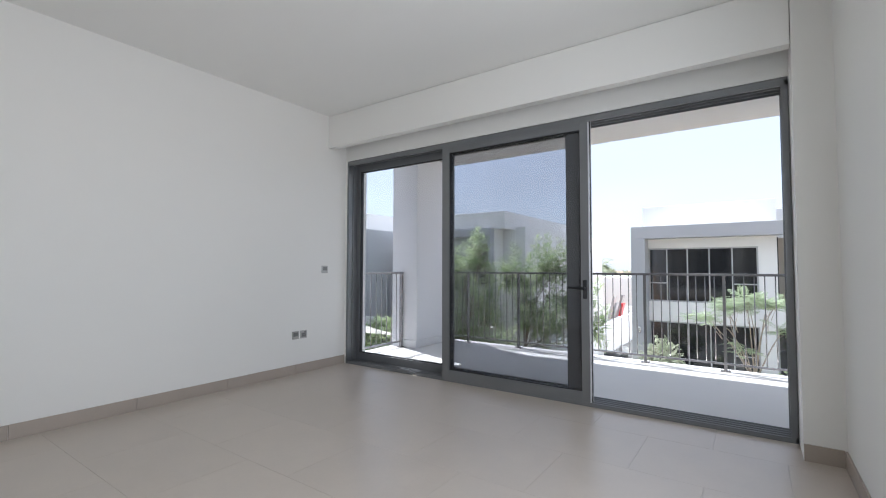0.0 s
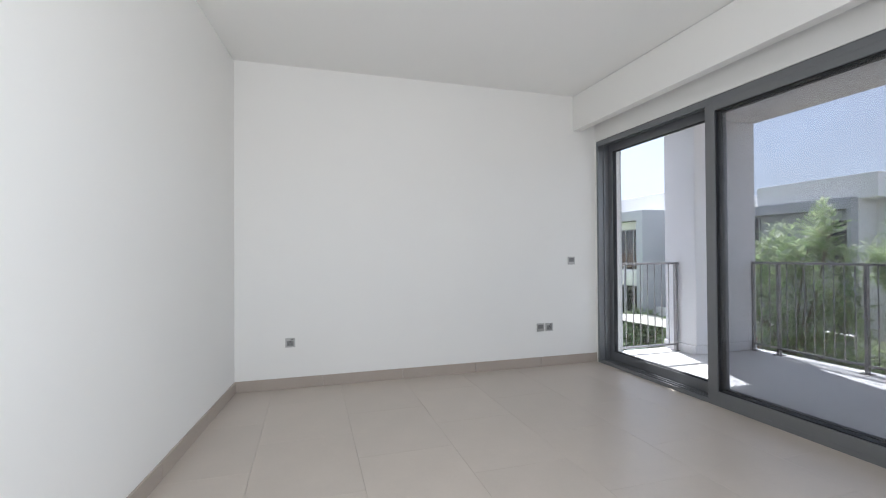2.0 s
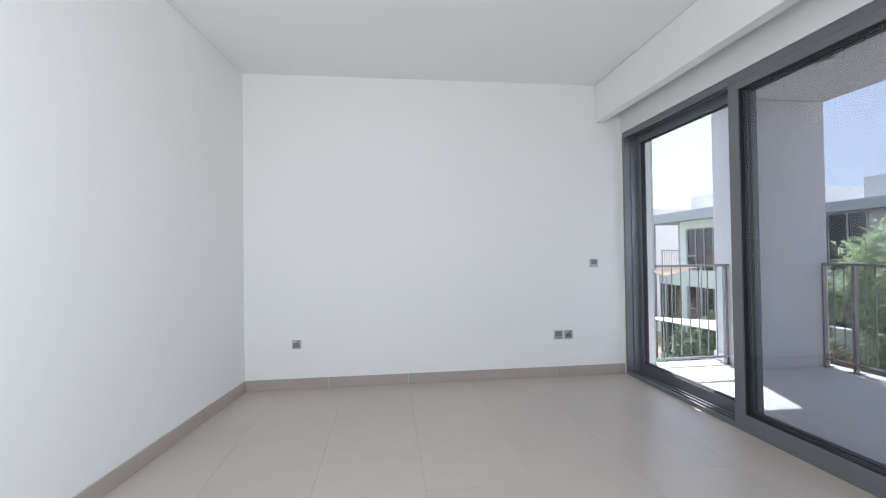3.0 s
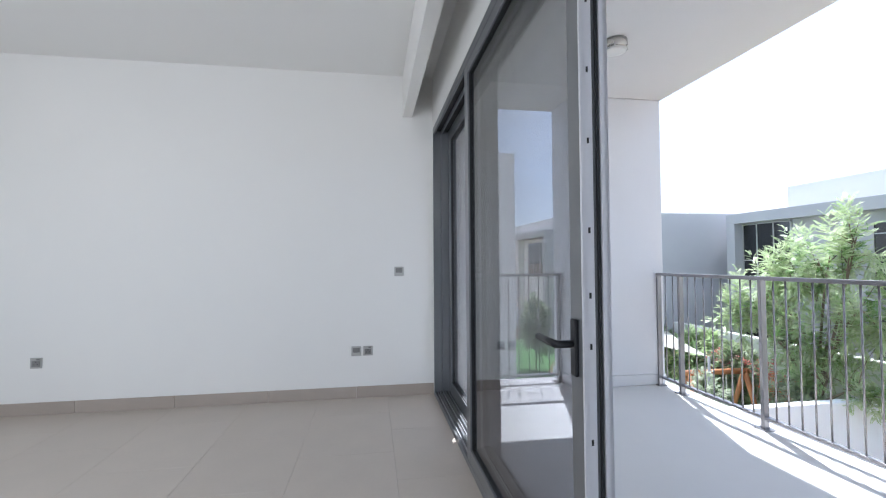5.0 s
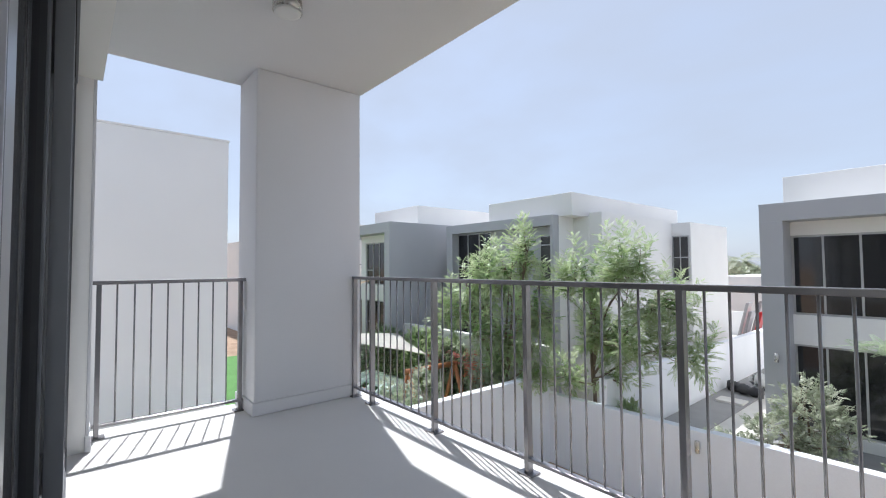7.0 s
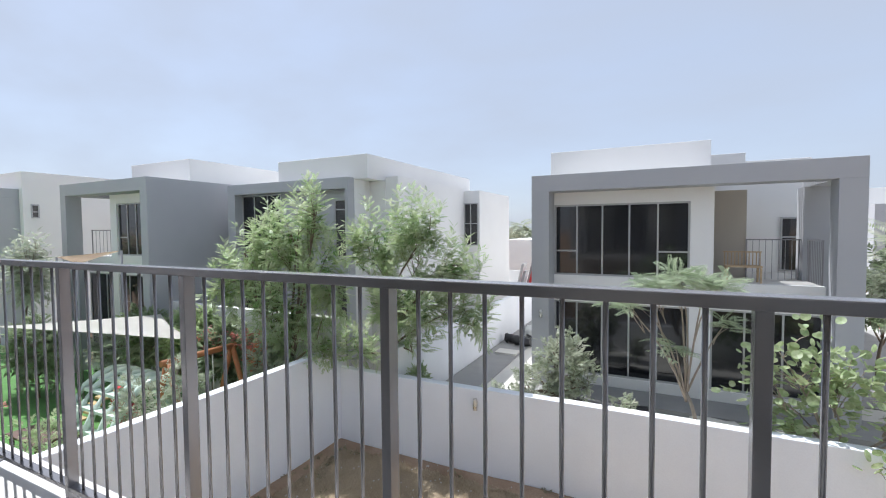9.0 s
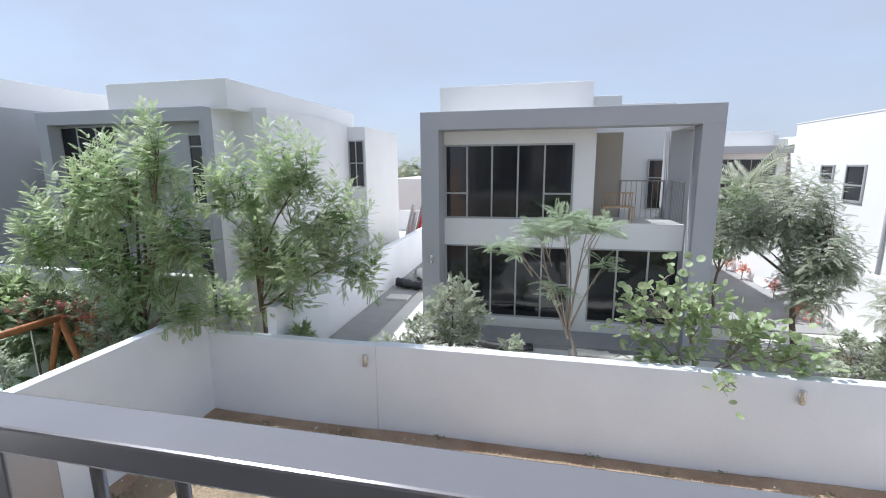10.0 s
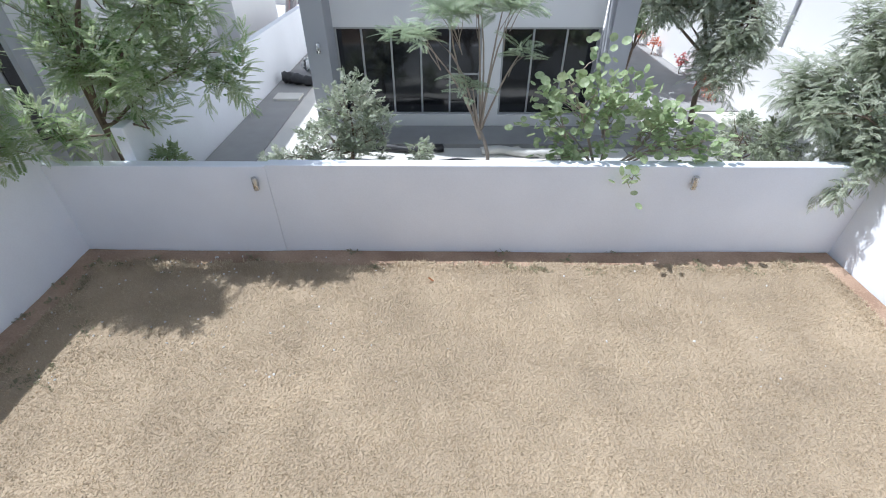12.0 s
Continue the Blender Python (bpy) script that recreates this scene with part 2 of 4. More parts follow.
# room
structure("wall_west", [(-0.45, WEST, -5.3, 0.0, -0.3, 3.3)], M_WALL, "plain white painted bedroom wall with sockets", "wall")
wall_back = structure("wall_back", [(WEST, 3.45, -3.9, BACK, -0.006, CEIL), (3.3, 3.45, -5.2, -3.9, 0, CEIL), (2.85, EAST, -5.35, -5.2, 0, CEIL)], M_WALL, "plain white painted wall with an entrance recess", "wall")
SLANT = -0.095                             # the back wall is not quite square to the room
for v in wall_back.data.vertices:
    v.co.y += SLANT * (v.co.x - WEST)
# east wall left open at y -3.45 to -1.75 for the added window
structure("wall_east", [(EAST, EAST + 0.35, -5.85, -3.45, -0.3, 3.3), (EAST, EAST + 0.35, -1.75, 0.36, -0.3, 3.3), (EAST, EAST + 0.35, -3.45, -1.75, -0.3, 0.85), (EAST, EAST + 0.35, -3.45, -1.75, 2.25, 3.3)], M_WALL, "plain white painted side wall of the bedroom", "wall")
structure("wall_north", [(WEST, 0.0, 0.0, 0.311, -0.02, SOFFIT), (DOOR_W + 0.004, EAST, BULK_Y - 0.01, 0.36, -0.02, CEIL),
                         (0.0, DOOR_W + 0.004, 0.0, 0.36, DOOR_H + 0.004, CEIL)], M_WALL, "white painted wall around the sliding door", "wall")
structure("ceiling", [(-0.45, EAST + 0.35, -5.85, 0.36, CEIL + 0.004, CEIL + 0.35)], M_CEIL, "plain white bedroom ceiling", "ceiling")
structure("bulkhead", [(WEST + 0.002, DOOR_W, BULK_Y, BULK_Y + 0.09, BULK_Z, CEIL)], M_WALL, "white dropped bulkhead with a curtain pocket behind it", "bulkhead", 0.004)
floor = structure("floor", [(WEST, EAST, -5.8, 0.0, -0.30, -0.012)], M_GROUT, "beige porcelain tile floor with narrow joints", "floor")

# side window: unseen, added to hold the fill lamp
rw = tagged(new("added_window"), "grey-framed window added out of view around a fill lamp", "window", "", "structure")
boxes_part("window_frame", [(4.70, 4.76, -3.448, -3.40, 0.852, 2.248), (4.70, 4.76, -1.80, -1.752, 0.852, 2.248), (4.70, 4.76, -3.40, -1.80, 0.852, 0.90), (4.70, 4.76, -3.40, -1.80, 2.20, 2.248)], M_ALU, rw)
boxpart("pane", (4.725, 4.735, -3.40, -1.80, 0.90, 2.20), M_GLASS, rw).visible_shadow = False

# skirting
sk = tagged(new("baseboard"), "beige tile skirting along the bedroom walls", "skirting", "", "structure")
for x in range(6):
    a = BACK + x * 0.76
    boxpart("skirting_tile", (WEST, WEST + 0.012, a + 0.0015, min(a + 0.7585, -0.002), 0.0, 0.1), M_SKIRT, sk, bevel=0.0015) if a < -0.1 else None
for x in range(5):
    a = WEST + 0.013 + x * 0.76
    piece = boxpart("skirting_tile", (a, min(a + 0.757, 3.45), BACK, BACK + 0.012, 0.0, 0.1), M_SKIRT, sk, bevel=0.0015)
    for v in piece.data.vertices:
        v.co.y += SLANT * (v.co.x - WEST)
boxpart("skirting_tile", (DOOR_W + 0.006, EAST - 0.012, BULK_Y - 0.022, BULK_Y - 0.01, 0.0, 0.1), M_SKIRT, sk, bevel=0.0015)
for x in range(6):
    a = -5.2 + x * 0.82
    boxpart("skirting_tile", (EAST - 0.012, EAST, a, min(a + 0.817, BULK_Y - 0.023), 0.0, 0.1), M_SKIRT, sk, bevel=0.0015)


def wall_plate(name, y, z, label, kind):
    th = thing(name, label, kind, "wall plates", at=(WEST, y, z))
    boxpart("plate", (0.0, 0.009, -0.043, 0.043, -0.043, 0.043), M_PLATE, th, bevel=0.002)
    if kind == "socket":
        boxpart("insert", (0.009, 0.011, -0.03, 0.03, -0.03, 0.018), M_PLATE_D, th, bevel=0.0008)
        boxes_part("socket_holes", [(0.011, 0.0118, -0.004, 0.004, 0.004, 0.014), (0.011, 0.0118, -0.018, -0.008, -0.014, -0.008), (0.011, 0.0118, 0.008, 0.018, -0.014, -0.008)], M_ALU_D, th)
        boxpart("rocker", (0.009, 0.0125, 0.004, 0.028, 0.022, 0.036), M_PLATE_D, th, bevel=0.001)
    else:
        boxpart("rocker", (0.009, 0.013, -0.03, 0.03, -0.012, 0.03), M_PLATE_D, th, bevel=0.0015)
    return th


wall_plate("wall_socket", -3.28, 0.42, "silver single power socket on the white wall", "socket")
wall_plate("data_socket", -0.71, 0.42, "silver data outlet beside a power socket", "outlet")
wall_plate("wall_socket", -0.605, 0.42, "silver power socket beside a data outlet", "socket")
wall_plate("light_switch", -0.32, 1.14, "silver light switch on the wall beside the door", "switch")

# sliding door: three tracks, a clear bay, a stacked bay, an open bay
door = tagged(new("door_1"), "grey aluminium sliding glass door standing one third open", "sliding door", "", "structure")
TR = [0.004, 0.075, 0.146, 0.215]
boxes_part("head_frame", [(0, DOOR_W, 0.0, 0.018, DOOR_H - 0.055, DOOR_H)] + [(0, DOOR_W, y, y + 0.012, DOOR_H - 0.05, DOOR_H - 0.004) for y in TR[1:]], M_ALU, door, "grey aluminium head with tracks")
boxpart("head_channel", (0, DOOR_W, 0.018, 0.215, DOOR_H - 0.02, DOOR_H - 0.002), M_ALU_D, door)
boxes_part("sill_track", [(0, DOOR_W, 0.0, 0.22, -0.01, 0.008)] + [(0, DOOR_W, y, y + 0.009, 0.008, 0.034) for y in (0.0, 0.05, 0.10, 0.15, 0.205)], M_ALU, door, "grey aluminium sill track")
boxes_part("sill_runner", [(0.002, DOOR_W - 0.002, y, y + 0.006, 0.009, 0.024) for y in (0.03, 0.08, 0.13)], M_ALU_L, door, "bare metal runner")
boxes_part("jamb_frame", [(0, 0.018, 0.0, 0.22, 0.008, DOOR_H - 0.02)] + [(0.018, 0.03, y, y + 0.012, 0.034, DOOR_H - 0.05) for y in (0.0, 0.075)], M_ALU, door)
boxes_part("jamb_frame", [(DOOR_W - 0.018, DOOR_W, 0.0, 0.22, 0.008, DOOR_H - 0.02)] + [(DOOR_W - 0.04, DOOR_W - 0.018, y, y + 0.012, 0.034, DOOR_H - 0.05) for y in (0.0, 0.075, 0.146, 0.205)], M_ALU, door)


def sash(x0, x1, y, w, wl, wr, glass, handle, name):
    """One door leaf, its inner face at y."""
    z0, z1, d = 0.03, DOOR_H - 0.028, 0.072 if handle else 0.062
    a, b = x0 + wl, x1 - wr
    s = boxes_part(name, [(x0, a, y, y + d, z0, z1), (b, x1, y, y + d, z0, z1), (a, b, y, y + d, z0, z0 + w), (a, b, y, y + d, z1 - w, z1)], M_ALU, door, "grey aluminium leaf frame", 0.002)
    gz = 0.008
    boxes_part("gasket", [(a, a + gz, y + 0.010, y + d - 0.012, z0 + w, z1 - w), (b - gz, b, y + 0.010, y + d - 0.012, z0 + w, z1 - w),
                          (a + gz, b - gz, y + 0.010, y + d - 0.012, z0 + w, z0 + w + gz), (a + gz, b - gz, y + 0.010, y + d - 0.012, z1 - w - gz, z1 - w)], M_ALU_D, s)
    g = boxpart("pane", (a + gz, b - gz, y + 0.020, y + 0.028, z0 + w + gz, z1 - w - gz), glass, s)
    g.visible_shadow = False
    if name == "middle_leaf":
        boxpart("end_cap", (x1, x1 + 0.005, y + 0.001, y + d - 0.001, z0, z1), M_ALU_P, s, "pale silver end profile", 0.001)
    if handle:
        bm = bmesh.new()
        box(bm, x1 - 0.052, x1 - 0.018, y - 0.012, y, 0.90, 1.06, bevel=0.004)
        part("handle_plate", bm, M_HANDLE, s, "black handle plate")
        bm = bmesh.new()
        tube(bm, [(x1 - 0.035, y - 0.01, 0.99), (x1 - 0.035, y - 0.05, 0.99), (x1 - 0.045, y - 0.06, 0.99), (x1 - 0.165, y - 0.062, 0.993)], [0.011, 0.011, 0.0115, 0.010], 10)
        part("lever", bm, M_HANDLE, s, "black lever handle")
        strip = [(x1, x1 + 0.004, y + 0.010, y + 0.038, z0 + 0.03, z1 - 0.03), (x1, x1 + 0.009, y + 0.0005, y + 0.008, z0, z1), (x1, x1 + 0.009, y + 0.060, y + 0.0715, z0, z1)]
        boxes_part("lock_strip", strip, M_ALU_P, s, "bare metal locking strip")
        boxes_part("lock_pin", [(x1 + 0.004, x1 + 0.0055, y + 0.021, y + 0.027, z, z + 0.016) for z in (0.35, 0.52, 0.72, 0.98, 1.12, 1.30, 1.55, 1.75, 1.95, 2.15)], M_ALU_D, s)
        boxpart("brush_seal", (x1, x1 + 0.007, y + 0.048, y + 0.055, z0, z1), M_ALU_D, s)
    return s


sash(0.02, 1.455, 0.148, 0.085, 0.055, 0.085, M_GLASS, False, "fixed_leaf")
sash(1.405, 2.875, 0.076, 0.085, 0.085, 0.13, M_GLASS, False, "middle_leaf")
sash(1.435, 2.96, 0.002, 0.085, 0.09, 0.07, M_GLASS_T, True, "open_leaf")

# balcony
structure("balcony_floor", [(-0.47, 4.9, 0.221, RAIL_Y + 0.14, -0.30, -0.022), (0.0, DOOR_W, 0.0, 0.221, -0.30, -0.011)], M_BALC, "pale grey tiled balcony floor", "balcony floor")
structure("balcony_ceiling", [(-0.47, 6.0, 0.362, RAIL_Y + 0.07, SOFFIT, SOFFIT + 0.5), (-0.47, -0.001, 0.312, 0.362, SOFFIT + 0.001, SOFFIT + 0.5)], M_RENDER_B, "plain rendered balcony soffit", "balcony ceiling")
structure("wall_outer", [(-0.47, -0.0, 0.313, 0.33, G, SOFFIT), (-0.47, -0.452, -5.3, 0.313, G, 3.3), (DOOR_W + 0.1, 4.9, 0.361, 0.38, -0.02, SOFFIT), (-0.45, WEST - 0.002, 0.002, 0.313, -0.3, SOFFIT), (4.9, 5.3, -5.3, -3.45, G, SOFFIT + 0.5), (4.9, 5.3, -1.75, 2.445, G, SOFFIT + 0.5), (4.9, 5.3, -3.45, -1.75, G, 0.85), (4.9, 5.3, -3.45, -1.75, 2.25, SOFFIT + 0.5), (-0.45, 4.9, 0.3, 0.36, G, -0.3)], M_RENDER_B, "rendered outer wall of the villa", "wall")
column = thing("column", "square rendered balcony column with a low plinth", "column", kind="structure")
boxpart("shaft", (COL_X - 0.47, COL_X + 0.015, 1.377, RAIL_Y + 0.06, 0.085, SOFFIT), M_RENDER_B, column, bevel=0.012)
boxpart("plinth", (COL_X - 0.492, COL_X + 0.012, 1.365, RAIL_Y + 0.072, -0.022, 0.085), M_RENDER_B, column, bevel=0.008)
boxpart("plinth", (-0.482, 0.012, 0.306, 0.342, -0.022, 0.085), M_RENDER_B, column, bevel=0.006)

POST_X = [0.02, 0.34, 1.222, 2.094, 2.965, 3.815, 4.68]


def railing(name, label, p0, along, length, posts, bars):
    """Steel rail: flat top bar, bottom bar, flat posts, round balusters."""
    r = thing(name, label, "railing", "balcony railings", at=p0)
    yaw = math.atan2(along[1], along[0])
    r.rotation_euler = (0, 0, yaw)
    boxpart("top_rail", (-0.025, length + 0.025, -0.026, 0.026, 1.072, 1.1), M_RAIL, r, bevel=0.003)
    boxpart("bottom_rail", (0, length, -0.02, 0.02, 0.055, 0.075), M_RAIL, r, bevel=0.002)
    for p in posts:
        boxpart("post", (p - 0.015, p + 0.015, -0.022, 0.022, -0.015, 1.072), M_RAIL, r, bevel=0.002)
        boxpart("base_plate", (p - 0.05, p + 0.05, -0.045, 0.045, -0.022, -0.012), M_RAIL, r)
    bm = bmesh.new()
    tube(bm, [(0, 0, 0.075), (0, 0, 1.072)], [0.006, 0.006], 8)
    me = finish(bm, "baluster", M_RAIL)
    for b in bars:
        o = new("baluster", me)
        o.parent = r
        o.location = (b, 0, 0)
    return r


bars = []
for a, b in zip(POST_X, POST_X[1:]):
    n = max(1, round((b - a) / 0.097))
    bars += [a + (b - a) * k / n for k in range(1, n)]
railing("balcony_railing", "dark grey steel railing along the balcony edge", (0, RAIL_Y, 0), (1, 0), 4.86, POST_X, bars)
railing("balcony_railing", "short dark grey steel railing between wall and column", (-0.26, 0.345, 0), (0, 1), 1.02, [0.03, 0.995], [0.03 + 0.1072 * k for k in range(1, 9)])

lamp = thing("ceiling_lamp", "round flat white lamp on the balcony ceiling", "lamp", at=(1.085, 1.23, SOFFIT))
bm = bmesh.new()
tube(bm, [(0, 0, 0), (0, 0, -0.035), (0, 0, -0.07)], [0.088, 0.09, 0.09], 32)
part("housing", bm, M_CHROME, lamp)
bm = bmesh.new()
tube(bm, [(0, 0, -0.07), (0, 0, -0.08), (0, 0, -0.084)], [0.082, 0.08, 0.06], 32)
part("diffuser", bm, M_WHITE_PLASTIC, lamp, "white diffuser")

# ---- ground and garden ----
def ground_mat():
    m = bpy.data.materials.new("sandy_ground")
    m.use_nodes = True
    t = m.node_tree
    b = t.nodes["Principled BSDF"]
    tc = t.nodes.new("ShaderNodeTexCoord")
    n1 = t.nodes.new("ShaderNodeTexNoise")
    n1.inputs["Scale"].default_value, n1.inputs["Detail"].default_value = 1.3, 8
    n2 = t.nodes.new("ShaderNodeTexNoise")
    n2.inputs["Scale"].default_value, n2.inputs["Detail"].default_value = 38, 6
    for n in (n1, n2):
        t.links.new(tc.outputs["Object"], n.inputs["Vector"])
    r = t.nodes.new("ShaderNodeValToRGB")
    r.color_ramp.elements[0].position, r.color_ramp.elements[0].color = 0.3, (0.27, 0.175, 0.115, 1)
    r.color_ramp.elements[1].position, r.color_ramp.elements[1].color = 0.75, (0.47, 0.34, 0.235, 1)
    a = t.nodes.new("ShaderNodeMath")
    a.operation = "ADD"
    sc = t.nodes.new("ShaderNodeMath")
    sc.operation = "MULTIPLY_ADD"
    sc.inputs[1].default_value, sc.inputs[2].default_value = 0.6, -0.3
    t.links.new(n2.outputs["Fac"], sc.inputs[0])
    t.links.new(n1.outputs["Fac"], a.inputs[0])
    t.links.new(sc.outputs[0], a.inputs[1])
    t.links.new(a.outputs[0], r.inputs[0])
    t.links.new(r.outputs[0], b.inputs["Base Color"])
    b.inputs["Roughness"].default_value = 0.95
    bp = t.nodes.new("ShaderNodeBump")
    bp.inputs["Strength"].default_value, bp.inputs["Distance"].default_value = 0.8, 0.03
    t.links.new(n2.outputs["Fac"], bp.inputs["Height"])
    t.links.new(bp.outputs[0], b.inputs["Normal"])
    return m


M_SAND = ground_mat()
M_STRAW = leaf_mat("dry_grass_blade", (0.34, 0.26, 0.165), (0.60, 0.49, 0.335), 0.25, 0.8)
M_STRAW_BED = mat("dry_lawn_thatch", (0.40, 0.315, 0.21), 0.95, 0.25, 0.9, 34, 1.0, dist=0.05)
bm = bmesh.new()
box(bm, -900, 900, -900, 900, G - 0.4, G - 0.03)
tagged(part("ground", bm, M_SAND), "sandy ground reaching the horizon", "ground", "", "structure")

# lawn: an uneven sheet, with a bare sandy margin along the walls
def lawn_height(x, y):
    return 0.035 * noise.noise(Vector((x * 0.5, y * 0.5, 0))) + 0.012 * noise.noise(Vector((x * 2.3, y * 2.3, 3)))


def margin(x, y):
    """Distance inside the ragged edge of the grass."""
    d = min(x - WALL_W, WALL_E - x, WALL_Y - y)
    return d - 0.38 - 0.16 * noise.noise(Vector((x * 0.8, y * 0.8, 7))) - 0.08 * noise.noise(Vector((x * 4, y * 4, 9)))


def sheet(name, keep, lift, x0, x1, y0, y1, step, material, label, category):
    bm = bmesh.new()
    nx, ny = round((x1 - x0) / step), round((y1 - y0) / step)
    grid = {}
    for i in range(nx + 1):
        for j in range(ny + 1):
            x, y = x0 + i * step, y0 + j * step
            grid[i, j] = bm.verts.new((x, y, G + lawn_height(x, y) + lift(x, y)))
    for i in range(nx):
        for j in range(ny):
            if keep(x0 + (i + 0.5) * step, y0 + (j + 0.5) * step):
                bm.faces.new((grid[i, j], grid[i + 1, j], grid[i + 1, j + 1], grid[i, j + 1])).smooth = True
    bmesh.ops.delete(bm, geom=[v for v in bm.verts if not v.link_faces], context="VERTS")
    return tagged(part(name, bm, material), label, category, "", "structure")


sheet("soil", lambda x, y: True, lambda x, y: 0.0, WALL_W, WALL_E, 1.5, WALL_Y, 0.12, M_SAND, "bare brown sand along the garden walls", "soil")
sheet("lawn", lambda x, y: margin(x, y) > 0, lambda x, y: 0.012 + 0.02 * min(1, max(0, margin(x, y)) * 3), WALL_W, WALL_E, 1.5, WALL_Y, 0.06, M_STRAW_BED, "dry straw-coloured lawn", "lawn")


def blades(name, count, seed, material, label, region, size):
    rng = np.random.default_rng(seed)
    x0, x1, y0, y1 = region
    vs, fs = [], []
    made = 0
    while made < count:
        x, y = rng.uniform(x0, x1), rng.uniform(y0, y1)
        m = margin(x, y)
        if m < rng.uniform(-0.06, 0.14):
            continue
        if noise.noise(Vector((x * 2.0, y * 2.0, 21))) < rng.uniform(-1.3, 0.1):
            continue
        z = G + lawn_height(x, y) + 0.01
        a, h, w = rng.uniform(0, 6.283), rng.uniform(0.5, 1.3) * size, rng.uniform(0.005, 0.012)
        lean = rng.uniform(0.3, 1.6) * h
        ca, sa = math.cos(a), math.sin(a)
        n = len(vs)
        vs += [(x - sa * w, y + ca * w, z), (x + sa * w, y - ca * w, z), (x + ca * lean, y + sa * lean, z + h)]
        fs.append((n, n + 1, n + 2))
        made += 1
    me = bpy.data.meshes.new(name)
    me.from_pydata(vs, [], fs)
    me.materials.append(material)
    return tagged(new(name, me), label, "grass", "", "stuff")


blades("grass", 250000, 5, M_STRAW, "short dry straw-coloured grass blades", (WALL_W, WALL_E, 3.4, WALL_Y), 0.042)

M_WEED = leaf_mat("dull_green_weed", (0.15, 0.15, 0.08), (0.34, 0.32, 0.19), 0.3, 0.8)
rng = np.random.default_rng(9)
o, d = [], []
for q in range(46):
    x, y = (rng.uniform(WALL_W + 0.15, WALL_E - 0.3), WALL_Y - rng.uniform(0.04, 0.75)) if q % 2 else (WALL_W + rng.uniform(0.1, 1.3), rng.uniform(5.6, WALL_Y - 0.2))
    for k in range(16):
        a = rng.uniform(0, 6.283)
        o.append((x + rng.normal(0, 0.06), y + rng.normal(0, 0.05), G + lawn_height(x, y) + 0.015))
        d.append((math.cos(a), math.sin(a), rng.uniform(0.3, 1.4)))
WEEDS = (np.array(o), np.array(d), rng.uniform(0.03, 0.075, len(o)))

# boundary walls
structure("garden_wall_back", [(WALL_W - 0.2, 0.60, WALL_Y, WALL_Y + 0.2, G - 0.3, -1.90)], M_WALL_G, "white rendered garden wall with a paint-worn top", "garden wall", 0.012)
structure("garden_wall_back_long", [(0.604, WALL_E + 0.2, WALL_Y - 0.006, WALL_Y + 0.2, G - 0.3, -1.87)], M_WALL_G, "white rendered garden wall with a movement joint", "garden wall", 0.012)
structure("garden_wall_west", [(WALL_W - 0.197, WALL_W, -5, WALL_Y + 0.06, G - 0.29, -1.44)], M_WALL_G, "white rendered side wall of the garden", "garden wall", 0.012)
structure("garden_wall_east", [(WALL_E, WALL_E + 0.197, -5, WALL_Y + 0.06, G - 0.29, -1.7)], M_WALL_G, "white rendered side wall of the garden", "garden wall", 0.012)


def wall_light(x, y, z):
    w = thing("wall_light", "small steel up-down cylinder light on the garden wall", "wall light", "garden wall lights", at=(x, y, z))
    boxpart("bracket", (-0.03, 0.03, -0.02, 0.0, -0.05, 0.05), M_CHROME, w, bevel=0.004)
    bm = bmesh.new()
    tube(bm, [(0, -0.065, -0.11), (0, -0.065, -0.10), (0, -0.065, 0.10), (0, -0.065, 0.11)], [0.042, 0.045, 0.045, 0.042], 20)
    part("cylinder", bm, M_CHROME, w)


wall_light(0.41, WALL_Y, -2.17)
wall_light(7.40, WALL_Y - 0.006, -2.12)

# yard behind the wall
structure("yard_ground", [(-1.6, 13.0, WALL_Y + 0.2, 34.0, G - 0.2, -2.82)], M_CONC, "pale sandy concrete yard behind the wall", "yard")
structure("yard_path", [(-1.5, -0.45, WALL_Y + 0.6, 24.0, -2.82, -2.79), (0.8, 8.2, 11.9, 12.9, -2.82, -2.72), (7.3, 10.94, 10.9, 13.2, -2.82, -2.79), (7.3, 10.94, 14.1, 24, -2.82, -2.79)], M_PAVE, "grey paved side path", "path")
structure("dividing_wall", [(-1.72, -1.52, WALL_Y + 0.2, 26.0, G - 0.3, -1.35)], M_WALL_G, "white rendered wall between two yards", "garden wall", 0.012)
structure("dividing_wall_east", [(10.95, 11.1, 9.6, 26.0, G - 0.3, -1.2)], M_RENDER, "white rendered wall beside the neighbouring house", "garden wall", 0.012)
structure("side_lawn", [(-22.0, WALL_W - 0.2, -4, WALL_Y + 0.6, G - 0.3, G + 0.02)], M_TURF, "bright green turf in the neighbouring garden", "lawn")
structure("neighbour_garden_wall", [(-9.9, WALL_W - 0.2, WALL_Y + 0.3, WALL_Y + 0.5, G - 0.3, -0.85)], M_RENDER, "white rendered wall behind the neighbouring garden", "garden wall", 0.012)


